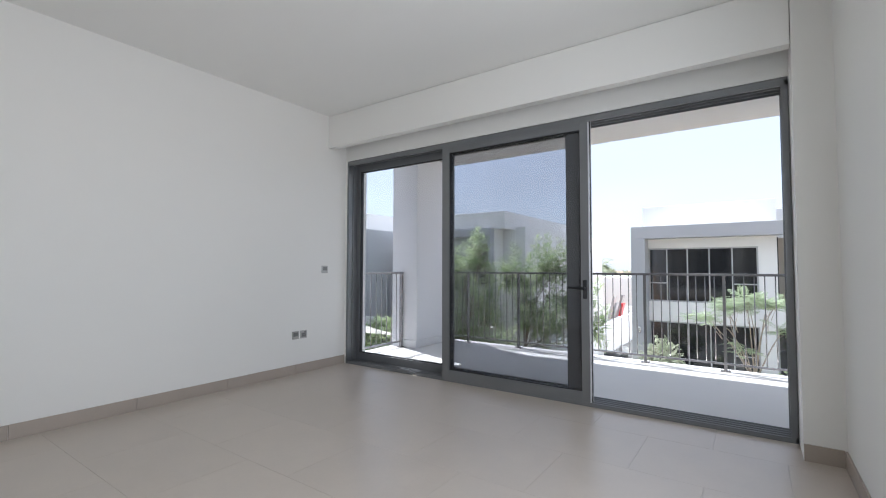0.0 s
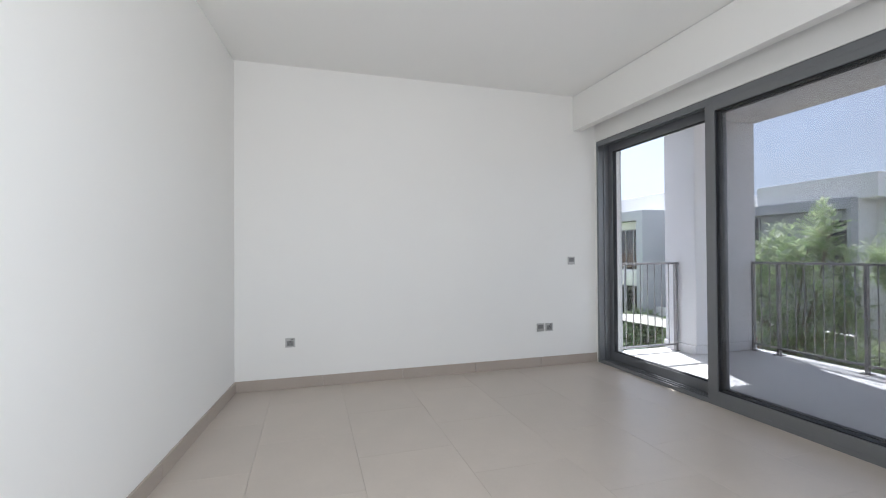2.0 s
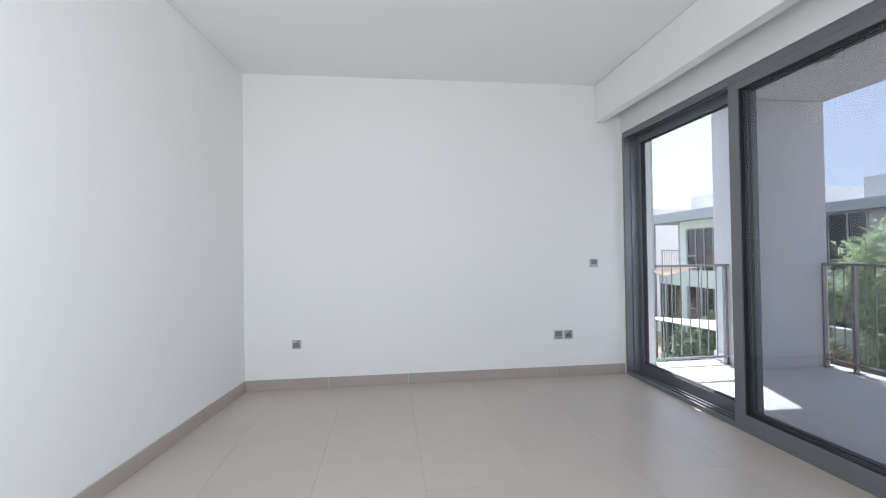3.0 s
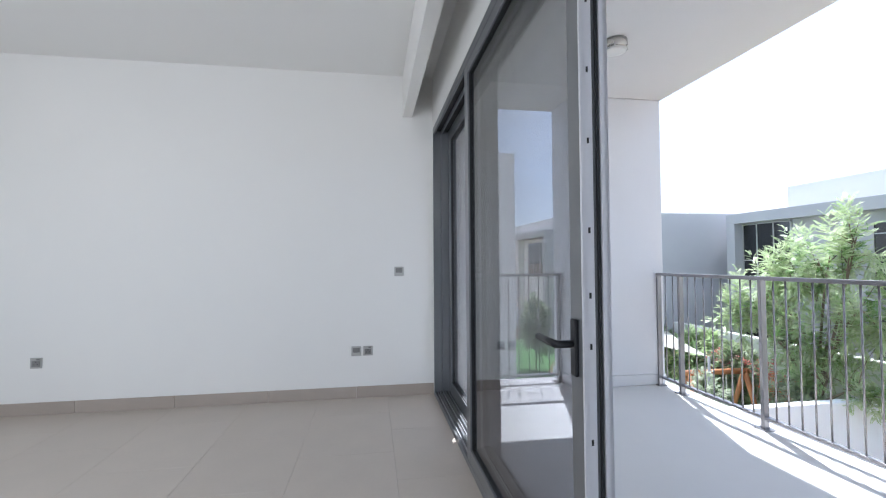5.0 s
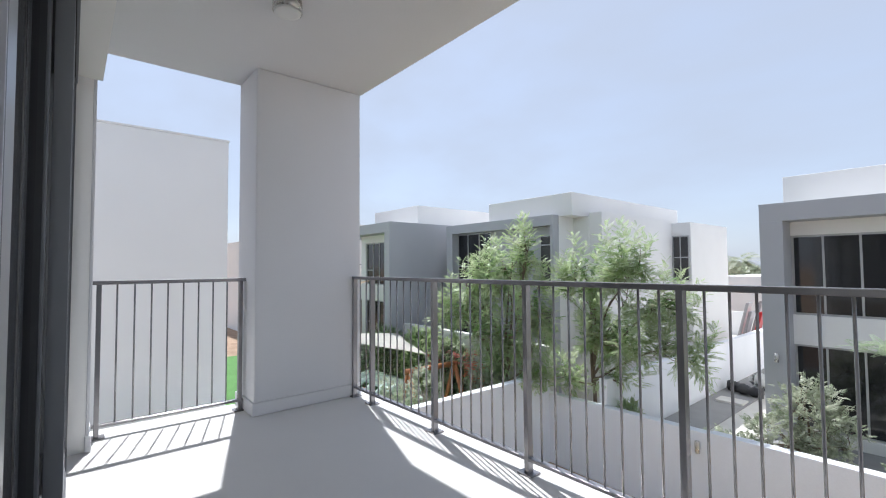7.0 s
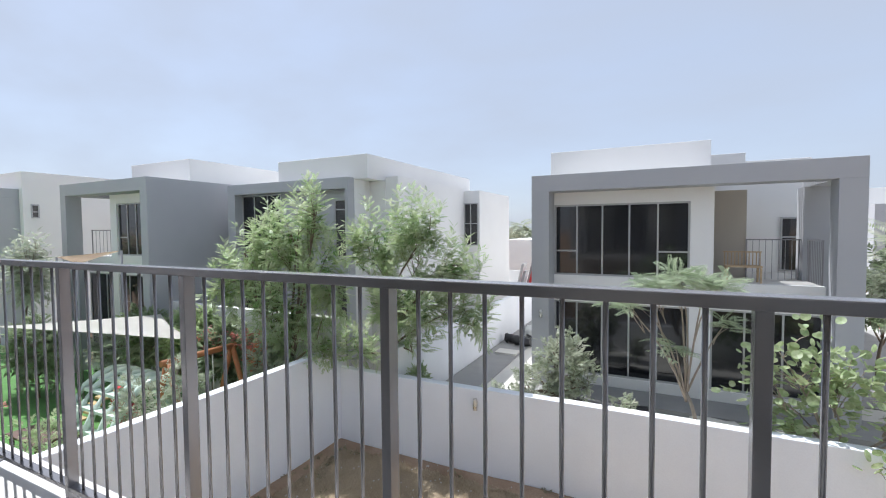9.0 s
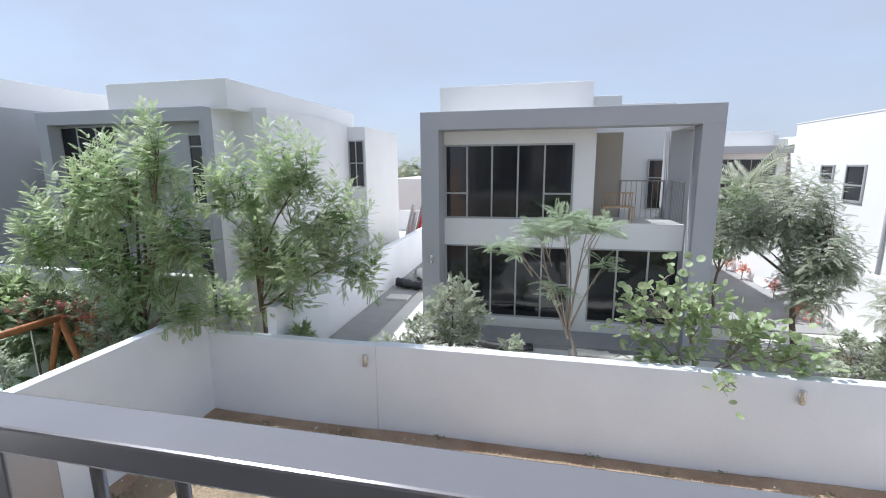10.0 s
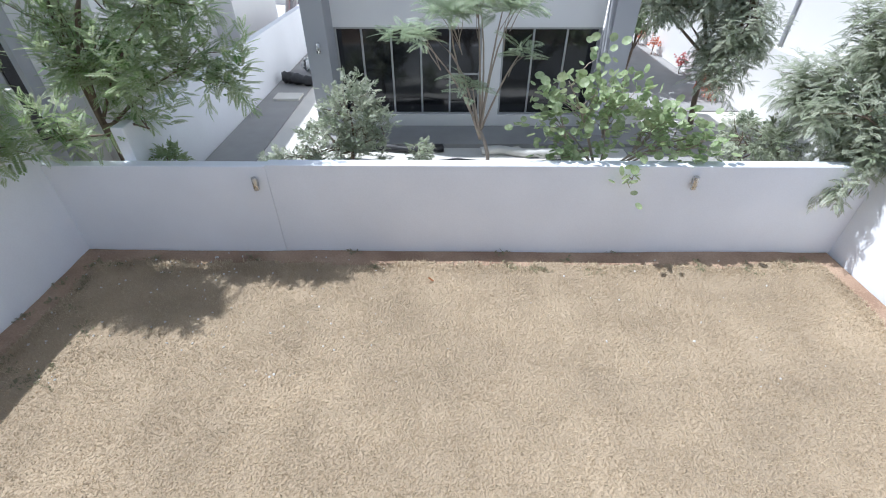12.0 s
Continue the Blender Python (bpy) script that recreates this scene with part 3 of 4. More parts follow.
# ---- houses ----
def window(parent, x0, x1, y, z0, z1, cols, transoms, facing=-1, sill=True):
    """A window on a wall facing -y: frame, mullions, panes."""
    w = boxes_part("window", [(x0, x1, y - 0.05, y, z0, z0 + 0.045), (x0, x1, y - 0.05, y, z1 - 0.045, z1), (x0, x0 + 0.045, y - 0.05, y, z0 + 0.045, z1 - 0.045), (x1 - 0.045, x1, y - 0.05, y, z0 + 0.045, z1 - 0.045)], M_MULL, parent, "grey window frame")
    xs = [x0 + 0.045] + list(cols) + [x1 - 0.045]
    for c in cols:
        boxpart("mullion", (c - 0.02, c + 0.02, y - 0.045, y, z0 + 0.045, z1 - 0.045), M_MULL, w)
    for i, (a, b) in enumerate(zip(xs, xs[1:])):
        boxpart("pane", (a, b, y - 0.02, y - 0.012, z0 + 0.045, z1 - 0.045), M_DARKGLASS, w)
        if i in transoms:
            boxpart("transom", (a, b, y - 0.04, y - 0.021, transoms[i] - 0.02, transoms[i] + 0.02), M_MULL, w)
    return w


def side_window(parent, x, y0, y1, z0, z1, face):
    """A window on a wall facing +x (face 1) or -x (face -1)."""
    a, b = (x, x + 0.04) if face > 0 else (x - 0.04, x)
    w = boxes_part("window", [(a, b, y0, y1, z0, z0 + 0.05), (a, b, y0, y1, z1 - 0.05, z1), (a, b, y0, y0 + 0.05, z0 + 0.05, z1 - 0.05), (a, b, y1 - 0.05, y1, z0 + 0.05, z1 - 0.05), (a, b, y0 + 0.05, y1 - 0.05, z0 * 0.55 + z1 * 0.45 - 0.02, z0 * 0.55 + z1 * 0.45 + 0.02)], M_MULL, parent)
    c, d = (x + 0.005, x + 0.015) if face > 0 else (x - 0.015, x - 0.005)
    boxpart("pane", (c, d, y0 + 0.05, y1 - 0.05, z0 + 0.05, z1 - 0.05), M_DARKGLASS, w)


def small_rail(parent, x0, x1, y0, y1, z):
    L = math.hypot(x1 - x0, y1 - y0)
    n = max(2, int(L / 0.12))
    rail = boxpart("balcony_rail", (min(x0, x1) - 0.018, max(x0, x1) + 0.018, min(y0, y1) - 0.018, max(y0, y1) + 0.018, z + 0.95, z + 0.98), M_STEEL, parent, "grey steel balcony rail")
    for k in range(n + 1):
        px, py = x0 + (x1 - x0) * k / n, y0 + (y1 - y0) * k / n
        r = 0.015 if k % 8 == 0 else 0.006
        boxpart("post" if k % 8 == 0 else "baluster", (px - r, px + r, py - r, py + r, z, z + 0.95), M_STEEL, rail)


def villa(ox, oy, label, base, depth, mirror=False, grey_side=False, top=2.57, sx=1.0, blocks=True):
    """Two-storey flat-roofed villa: grey portal frame, white infill, recessed balcony. Local origin: the frame's front west foot."""
    v = thing("villa", label, "house", "villas", at=(ox, oy, 0))
    W = 6.49
    T, B = top, top - 0.41
    k = B - 2.16                                     # lift of the upper storey

    def fx(a, b):
        a, b = (W - b, W - a) if mirror else (a, b)
        return a * sx, b * sx

    def bp(name, dims, material, label="", bevel=0.0):
        made = [boxpart(name, (*fx(d[0], d[1]), *d[2:]), material, v, label, bevel) for d in dims]
        return made[0]

    def win(x0, x1, y, z0, z1, cols, transoms):
        a, b = fx(x0, x1)
        cs = [fx(c, c)[0] for c in cols]
        n = len(cols)
        window(v, a, b, y, z0, z1, sorted(cs), {(n - i if mirror else i): z for i, z in transoms.items()})

    bp("portal_frame", [(0, 0.44, 0, 1.4, base, B), (W - 0.44, W, 0, 0.5, base, B), (0, W, 0, 0.62, B, T), (0, 4.04, 0.62, 1.4, B, T), (W - 0.44, W, 0.62, 2.5, B, T)], M_GREY, "grey rendered portal frame", 0.008)
    bp("rear_column", [(W - 0.55, W - 0.02, 1.9, 2.5, base, B)], M_GREY, "grey rendered column", 0.008)
    bp("pergola_slat", [(4.04, W - 0.44, 0.70 + 0.17 * q, 0.76 + 0.17 * q, B + 0.2, T - 0.05) for q in range(11)], M_GREY, "grey pergola slats")
    bp("wall", [(0.44, 4.04, 0.62, 0.85, 1.85 + k, B), (0.44, 4.04, 0.62, 0.85, -0.64 + k, 0.03 + k), (4.04, W - 0.44, 0.62, 0.85, -0.64 + k, -0.03 + k), (3.57, 4.04, 0.62, 0.85, 0.03 + k, 1.85 + k),
                (3.57, 4.0, 0.62, 0.85, base + 0.34, -0.64 + k), (0.44, W - 0.44, 0.62, 0.85, base, base + 0.34), (4.04, W, 4.1, 4.3, base, T - 0.1), (0, W, depth - 0.2, depth, base, T - 0.1)], M_RENDER, "white rendered infill wall")
    if grey_side:
        bp("side_wall", [(-0.012, 0.16, 0.004, depth, base, T + 0.004)], M_GREY, "plain grey rendered side wall")
    else:
        bp("side_wall", [(-0.004, 0.16, 1.4, depth, base, T - 0.006)], M_RENDER, "plain rendered side wall")
    bp("side_wall", [(W - 0.16, W + 0.004, 4.3, depth, base, T - 0.006)], M_RENDER, "plain rendered side wall")
    # black sheets stand in for the darkness of unlit rooms
    bp("black_backing", [(0.44, 4.1, 1.5, 1.52, base, B), (4.1, W - 0.44, 1.5, 1.52, base, -0.66 + k)], M_TARP_AND_DARK, "black sheet in place of the dark room behind the windows")
    bp("balcony_slab", [(4.04, W - 0.44, 0.85, 4.1, -0.3 + k, -0.04 + k)], M_CONC, "pale balcony slab")
    bp("beige_wall", [(4.04, 4.86, 2.1, 4.1, -0.04 + k, B)], M_BEIGE, "beige rendered balcony wall")
    win(0.44, 3.57, 0.72, 0.03 + k, 1.85 + k, (1.01, 1.63, 2.26, 2.89), {0: 0.66 + k, 4: 0.66 + k})
    win(0.44, 3.57, 0.72, base + 0.34, -0.64 + k, (1.01, 1.63, 2.26, 2.89), {4: -1.6 + k})
    win(4.0, W - 0.44, 0.72, base + 0.34, -0.64 + k, (4.66, 5.36), {})
    win(5.92, 6.38, 4.1, 0.0 + k, 1.5 + k, (), {0: 0.95 + k})
    a, b = fx(4.86, W - 0.46)
    small_rail(v, a, b, 2.05, 2.05, -0.04 + k)
    c = fx(W - 0.46, W - 0.46)[0]
    small_rail(v, c, c, 0.8, 1.9, -0.04 + k)
    bp("roof", [(-0.006, 4.04, 1.4, depth, T - 0.12, T - 0.05), (4.04, W + 0.006, 4.3, depth, T - 0.12, T - 0.05)], M_RENDER, "white flat roof")
    if not blocks:
        return v
    bp("roof_block", [(-0.1, 4.12, 2.6, depth - 1, T - 0.1, T + 0.98)], M_RENDER, "white rendered roof block", 0.01)
    bp("roof_block", [(4.122, 5.1, 4.2, depth - 1, T - 0.1, T + 0.80)], M_RENDER, "", 0.01)
    bp("roof_block", [(5.1, 6.7, 4.6, depth - 1, T - 0.1, T + 0.60)], M_RENDER, "", 0.01)
    return v


villa(0.645, 12.4, "white villa with grey portal frame and dark windows", -2.85, 13.0)
bench = thing("rattan_bench", "brown rattan bench on the villa's balcony", "bench", at=(5.3, 13.45, -0.02))
boxes_part("seat", [(-0.35, 0.35, -0.22 + 0.055 * q, -0.18 + 0.055 * q, 0.34, 0.37) for q in range(8)], M_RATTAN, bench)
boxes_part("backrest", [(-0.35 + 0.07 * q, -0.33 + 0.07 * q, 0.2, 0.225, 0.37, 0.66) for q in range(11)] + [(-0.37, 0.39, 0.195, 0.23, 0.66, 0.69)], M_RATTAN, bench)
for sx in (-0.32, 0.32):
    for sy in (-0.19, 0.21):
        boxpart("leg", (sx - 0.02, sx + 0.02, sy - 0.02, sy + 0.02, -0.02, 0.33), M_RATTAN, bench)
va = villa(-16.0, 9.6, "grey-sided villa with portal frame and dark windows", -3.9, 5.2, True, True, 2.97, 0.805, False)
boxpart("roof_block", (0.92, 4.46, 1.97, 7.6, 2.84, 3.85), M_RENDER, va, "white rooftop block", 0.01)
va.location, va.scale = Vector((-14.35, 8.9, 0.106)), (0.916,) * 3

# the villa behind the trees
vb = thing("villa", "white villa with grey beam and stepped side, behind trees", "house", "villas", at=(0.62, 0.216, 0.214))
vb.scale = (0.83,) * 3
boxes_part("portal_frame", [(-11.45, -5.65, 13.0, 13.35, 2.62, 3.0), (-11.45, -11.05, 13.0, 13.35, -5.0, 2.62), (-5.78, -5.65, 13.0, 13.35, -5.0, 2.62)], M_GREY, vb, "grey rendered portal frame", 0.01)
boxes_part("front_wall", [(-11.45, -5.784, 13.4, 13.9, -5.0, 2.96)], M_GREY, vb, "grey rendered recessed front", 0.01)
boxes_part("wall", [(-11.45, -5.65, 13.904, 14.24, -5.0, 2.965), (-5.78, -5.65, 13.354, 13.9, -5.0, 2.965)], M_RENDER, vb, "white rendered return wall")
boxes_part("wall", [(-12.0, -5.0, 14.25, 23.0, -5.0, 2.95)], M_RENDER, vb, "white rendered wall", 0.01)
boxes_part("side_wall", [(-5.0, -4.5, 14.26, 19.9, -5.0, 3.08)], M_RENDER, vb, "white rendered side bay", 0.01)
boxes_part("side_wall", [(-6.0, -3.75, 19.92, 24.2, -5.0, 2.98)], M_RENDER, vb, "white rendered rear bay", 0.01)
boxes_part("roof_block", [(-9.1, -5.1, 13.35, 22.0, 2.95, 3.76)], M_RENDER, vb, "white rendered roof block", 0.01)
window(vb, -11.05, -9.0, 13.39, 0.4, 2.6, (-10.4, -9.7), {0: 1.2})
window(vb, -6.5, -5.85, 13.39, 0.3, 2.3, (), {0: 1.95})
window(vb, -11.05, -9.0, 13.39, -3.2, -0.4, (-10.4, -9.7), {})
window(vb, -6.5, -5.85, 13.39, -3.2, -0.4, (), {})
window(vb, -4.48, -3.80, 19.9, 0.5, 2.42, (-4.16,), {0: 1.5, 1: 1.5})
villa(13.2, 31.0, "distant white villa with grey portal frame", -2.9, 9.0, False, False, 2.35)
villa(-27.5, 17.5, "distant white villa with grey portal frame", -3.9, 7.0, True, False, 3.6)


def plain_house(name, x0, x1, y0, y1, top, label, windows=(), steps=(), pipe=None):
    h = thing(name, label, "house", "villas")
    boxpart("wall", (x0, x1, y0, y1, G - 0.3, top), M_RENDER, h, "white rendered wall", 0.01)
    boxpart("parapet_cap", (x0 - 0.012, x1 + 0.012, y0 - 0.012, y1 + 0.012, top, top + 0.03), M_RENDER, h, "white parapet capping")
    for s in steps:
        boxpart("roof_block", s, M_RENDER, h, "", 0.01)
    for (y, w, z0, z1) in windows:
        side_window(h, x0, y, y + w, z0, z1, -1)
    if pipe:
        bm = bmesh.new()
        tube(bm, [(x0 - 0.05, pipe, G), (x0 - 0.05, pipe, top - 0.02)], [0.035, 0.035], 10)
        part("rainwater_pipe", bm, M_GREY, h, "grey rainwater pipe")
    return h


plain_house("house", 11.3, 19.0, 9.3, 18.5, 2.55, "white rendered house with small dark windows", [(16.3, 0.6, 0.85, 1.3), (15.05, 0.75, 0.35, 1.3)], [], 14.1)
plain_house("house", -14.0, -4.5, -9.0, 2.29, 3.39, "plain white side of the neighbouring house")
plain_house("house", -40, -27, 10, 22, 3.2, "distant white flat-roofed house")
plain_house("house", 19, 32, 26, 40, 3.0, "distant white flat-roofed house")
plain_house("house", -9, -1.5, 38, 48, 0.3, "low distant white building")
fh = thing("house", "white flat-roofed villa with grey portal and small side window", "house", "villas")
boxpart("wall", (-30.0, -21.0, 10.4, 20.0, -3.9, 3.9), M_RENDER, fh, "white rendered wall", 0.01)
boxes_part("portal_frame", [(-29.6, -21.3, 9.7, 10.396, 2.75, 3.15), (-21.7, -21.3, 9.7, 10.396, -3.9, 2.75), (-29.6, -29.2, 9.7, 10.396, -3.9, 2.75)], M_GREY, fh, "grey rendered portal frame", 0.01)
window(fh, -26.0, -21.8, 10.396, 0.2, 2.5, (-24.9, -23.8, -22.7), {0: 1.0})
side_window(fh, -21.0, 10.66, 10.95, 1.9, 2.5, 1)
structure("far_garden_wall", [(-16.0, -2.2, 34.0, 34.2, G - 0.3, -1.9)], M_RENDER, "low white wall of a distant garden", "garden wall", 0.012)
structure("far_lot", [(-16.0, -1.8, 26.2, 34.0, G - 0.3, G + 0.1)], M_CONC, "pale concrete lot beyond the yards", "yard")


# ---- plants ----
def quad_mesh(name, verts, material):
    n = len(verts) // 4
    me = bpy.data.meshes.new(name)
    me.vertices.add(n * 4)
    me.vertices.foreach_set("co", np.asarray(verts, np.float32).ravel())
    me.loops.add(n * 4)
    me.loops.foreach_set("vertex_index", np.arange(n * 4, dtype=np.int32))
    me.polygons.add(n)
    me.polygons.foreach_set("loop_start", np.arange(0, n * 4, 4, dtype=np.int32))
    me.update(calc_edges=True)
    me.validate()
    me.materials.append(material)
    return me


def frond_template(kind):
    """Unit frond or leaf spray along +x, as quads."""
    q = []

    def leaflet(x, y, ang, ln, w, z=0.0, up=0.0):
        c, s = math.cos(ang), math.sin(ang)
        pts = [(0, 0, 0), (0.45, w / 2 / ln, up), (1, 0, -up * 0.5), (0.45, -w / 2 / ln, up)]
        for (a, b, h) in pts:
            a, b = a * ln, b * ln
            q.append((x + a * c - b * s, y + a * s + b * c, z + h * ln))

    if kind == "pinnate":
        for i in range(10):
            x = 0.14 + i * 0.085
            for sgn in (1, -1):
                leaflet(x, 0, sgn * radians(62 - i * 3), 0.31 - 0.014 * i, 0.085, 0, 0.08)
        leaflet(0.95, 0, 0, 0.26, 0.09)
    elif kind == "sprig":
        for i in range(9):
            x = 0.1 + i * 0.095
            for sgn in (1, -1):
                leaflet(x, 0, sgn * radians(72 - i * 2.6), 0.25 - 0.013 * abs(i - 3), 0.092, 0, 0.12)
        leaflet(0.93, 0, 0, 0.18, 0.08)
    elif kind == "feather":
        for i in range(19):
            x = 0.08 + i * 0.049
            for sgn in (1, -1):
                leaflet(x, 0, sgn * radians(76 - i * 1.2), 0.27 - 0.26 * abs(i / 18 - 0.42), 0.036, 0, 0.03)
    elif kind == "oval":
        for i in range(6):
            leaflet(0.1 + i * 0.12, 0, radians(55 - i * 9) * (1 if i % 2 else -1), 0.5, 0.2, 0.04 * (i % 3), 0.1)
    elif kind == "round":
        for i in range(10):
            a0, a1 = 2 * math.pi * i / 10, 2 * math.pi * (i + 1) / 10
            am = (a0 + a1) / 2
            q.extend([(0.5, 0, -0.06), (0.5 + 0.5 * math.cos(a0), 0.5 * math.sin(a0), 0.05), (0.5 + 0.5 * math.cos(am), 0.5 * math.sin(am), 0.06), (0.5 + 0.5 * math.cos(a1), 0.5 * math.sin(a1), 0.05)])
    elif kind == "palm":
        for i in range(20):
            x = 0.15 + i * 0.043
            for sgn in (1, -1):
                leaflet(x, 0, sgn * radians(55), 0.30 * (1 - 0.5 * i / 20), 0.03, 0, 0.02)
    elif kind == "petal":
        for i in range(5):
            leaflet(0.2 * i, 0.1 * (i % 2), i * 1.9, 0.5, 0.42, 0.06 * i, 0.15)
    return np.array(q, float)


TEMPLATES = {k: frond_template(k) for k in ("pinnate", "sprig", "feather", "oval", "round", "palm", "petal")}


def place_fronds(kind, o, d, size, rng, droop, flat=0.6):
    """Copies of one template at origins o, along d, as one block of quads."""
    tpl = TEMPLATES[kind]
    d = d / np.linalg.norm(d, axis=1, keepdims=True)
    up = np.tile((0, 0, 1.0), (len(o), 1)) + rng.normal(0, 1 - flat, (len(o), 3))
    y = np.cross(up, d)
    y /= np.linalg.norm(y, axis=1, keepdims=True) + 1e-9
    z = np.cross(d, y)
    t = tpl[None]
    zz = t[..., 2] - droop * t[..., 0] ** 2
    v = o[:, None] + size[:, None, None] * (t[..., 0:1] * d[:, None] + t[..., 1:2] * y[:, None] + zz[..., None] * z[:, None])
    return v.reshape(-1, 3)


def bend(p, q, rng, n=5, sag=0.1):
    p, q = np.array(p, float), np.array(q, float)
    L = np.linalg.norm(q - p)
    off = rng.normal(0, 0.06 * L, 3)
    return [tuple(p + (q - p) * s + off * math.sin(math.pi * s) + np.array((0, 0, sag * L * math.sin(math.pi * s)))) for s in np.linspace(0, 1, n)]


def tree(name, label, category, base, fork, blobs, tips, per_tip, kind, size, leaf, bark, r0, seed, droop=0.35, limbs=7, group="", spread=0.9, shell=0.55, inner=0):
    """Tapered trunk to the fork, limbs into the crown, twigs, and fronds round every twig's end."""
    rng = np.random.default_rng(seed)
    th = thing(name, label, category, group, at=base)
    b = np.array(base, float)
    f = np.array(fork, float) - b
    bm = bmesh.new()
    tube(bm, bend((0, 0, -0.1), f, rng, 6, 0.02), [r0, r0 * 0.9, r0 * 0.82, r0 * 0.76, r0 * 0.7, r0 * 0.62], 10)
    part("trunk", bm, bark, th)
    vol = np.array([bl[3] * bl[4] * bl[5] for bl in blobs])
    vol = vol / vol.sum()
    ends = []
    for i in range(limbs):
        bl = blobs[i % len(blobs)]
        e = np.array(bl[:3]) + rng.normal(0, 0.28, 3) * np.array(bl[3:]) - b
        ends.append(e)
        pts = bend(f * rng.uniform(0.82, 1.0), e, rng, 6, 0.08)
        bm = bmesh.new()
        tube(bm, pts, list(np.linspace(r0 * 0.5, r0 * 0.14, 6)), 7)
        part("limb", bm, bark, th)
    o, d, taper = [], [], []
    tw = bmesh.new()
    ends = np.array(ends)
    for i in range(tips):
        bl = blobs[rng.choice(len(blobs), p=vol)]
        u = rng.normal(0, 1, 3)
        u /= np.linalg.norm(u)
        rad = rng.uniform(shell, 1.0) * (0.86 + 0.3 * noise.noise(Vector(u * 1.7 + seed)))
        tip = np.array(bl[:3]) + u * rad * np.array(bl[3:]) - b
        near = ends[np.argmin(((ends - tip) ** 2).sum(1))]
        start = near + (f - near) * rng.uniform(0.0, 0.35)
        if i % 2 == 0:
            tube(tw, bend(start, tip, rng, 4, 0.05), [r0 * 0.12 + 0.004, r0 * 0.08 + 0.003, 0.006, 0.004], 4, False)
        out = tip - (np.array(bl[:3]) - b)
        out /= np.linalg.norm(out) + 1e-6
        if kind == "sprig":
            low = out[2] < -0.25
            axis = (out * 0.95 + np.array((0, 0, 0.1)) if low else out * 0.4 + np.array((0, 0, 0.95))) + rng.normal(0, 0.16, 3)
            axis /= np.linalg.norm(axis)
            e1 = np.cross(axis, (0.3, 0.9, 0.2))
            e1 /= np.linalg.norm(e1)
            e2 = np.cross(axis, e1)
            L = size * rng.uniform(2.0, 3.2)
            turn = rng.uniform(0, 6.28)
            for k in range(per_tip):
                a = k * math.pi + (k // 2) * 1.1 + turn + rng.uniform(-0.15, 0.15)
                s0 = k / per_tip
                o.append(tip + axis * L * (s0 - 0.5))
                d.append(axis * (0.3 + 0.8 * s0 ** 2) + (e1 * math.cos(a) + e2 * math.sin(a)) * (1.0 - 0.35 * s0))
                taper.append(1.05 - 0.5 * s0 ** 2)
            continue
        for k in range(per_tip):
            dv = out * 0.6 + np.array((0, 0, 0.15 + 0.75 * (out[2] > 0.1))) + rng.normal(0, spread, 3) * np.array((1, 1, 0.55))
            if kind == "feather":
                dv = np.array((*rng.normal(0, 1, 2), 0.28 + rng.normal(0, 0.12)))
            o.append(tip + rng.normal(0, 0.12 if kind == "round" else 0.05, 3))
            d.append(dv)
    part("branchwork", tw, bark, th)["kind"] = "stuff"
    o, d = np.array(o), np.array(d)
    s = rng.uniform(0.7, 1.15, len(o)) * size * (np.array(taper) if taper else 1.0)
    crown = new("crown", quad_mesh("crown", place_fronds(kind, o, d, s, rng, droop, 0.82 if kind == "sprig" else 0.6), leaf))
    crown.parent = th
    # shade within the crown is put in as darker green leaves
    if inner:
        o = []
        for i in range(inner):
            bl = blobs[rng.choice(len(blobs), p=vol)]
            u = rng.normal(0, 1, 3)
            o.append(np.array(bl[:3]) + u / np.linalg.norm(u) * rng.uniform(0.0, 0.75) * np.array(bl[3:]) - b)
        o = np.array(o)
        fill = quad_mesh("shade_toned_foliage", place_fronds("sprig", o, rng.normal(0, 1, (inner, 3)) * (1, 1, 0.5), rng.uniform(0.2, 0.3, inner), rng, 0.2, 0.85), L_INNER_SHADE)
        new("shade_toned_foliage", fill).parent = th
    return th


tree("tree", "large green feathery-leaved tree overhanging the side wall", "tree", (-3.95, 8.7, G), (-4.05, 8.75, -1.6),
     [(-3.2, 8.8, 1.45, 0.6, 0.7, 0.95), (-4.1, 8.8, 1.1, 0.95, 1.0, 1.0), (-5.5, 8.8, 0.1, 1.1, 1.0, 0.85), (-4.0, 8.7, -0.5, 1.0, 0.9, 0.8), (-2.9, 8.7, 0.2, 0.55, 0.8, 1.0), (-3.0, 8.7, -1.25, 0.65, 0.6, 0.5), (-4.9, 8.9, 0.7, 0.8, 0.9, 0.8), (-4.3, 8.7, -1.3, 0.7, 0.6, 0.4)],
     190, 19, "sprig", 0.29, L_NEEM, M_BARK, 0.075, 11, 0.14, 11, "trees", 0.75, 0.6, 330)
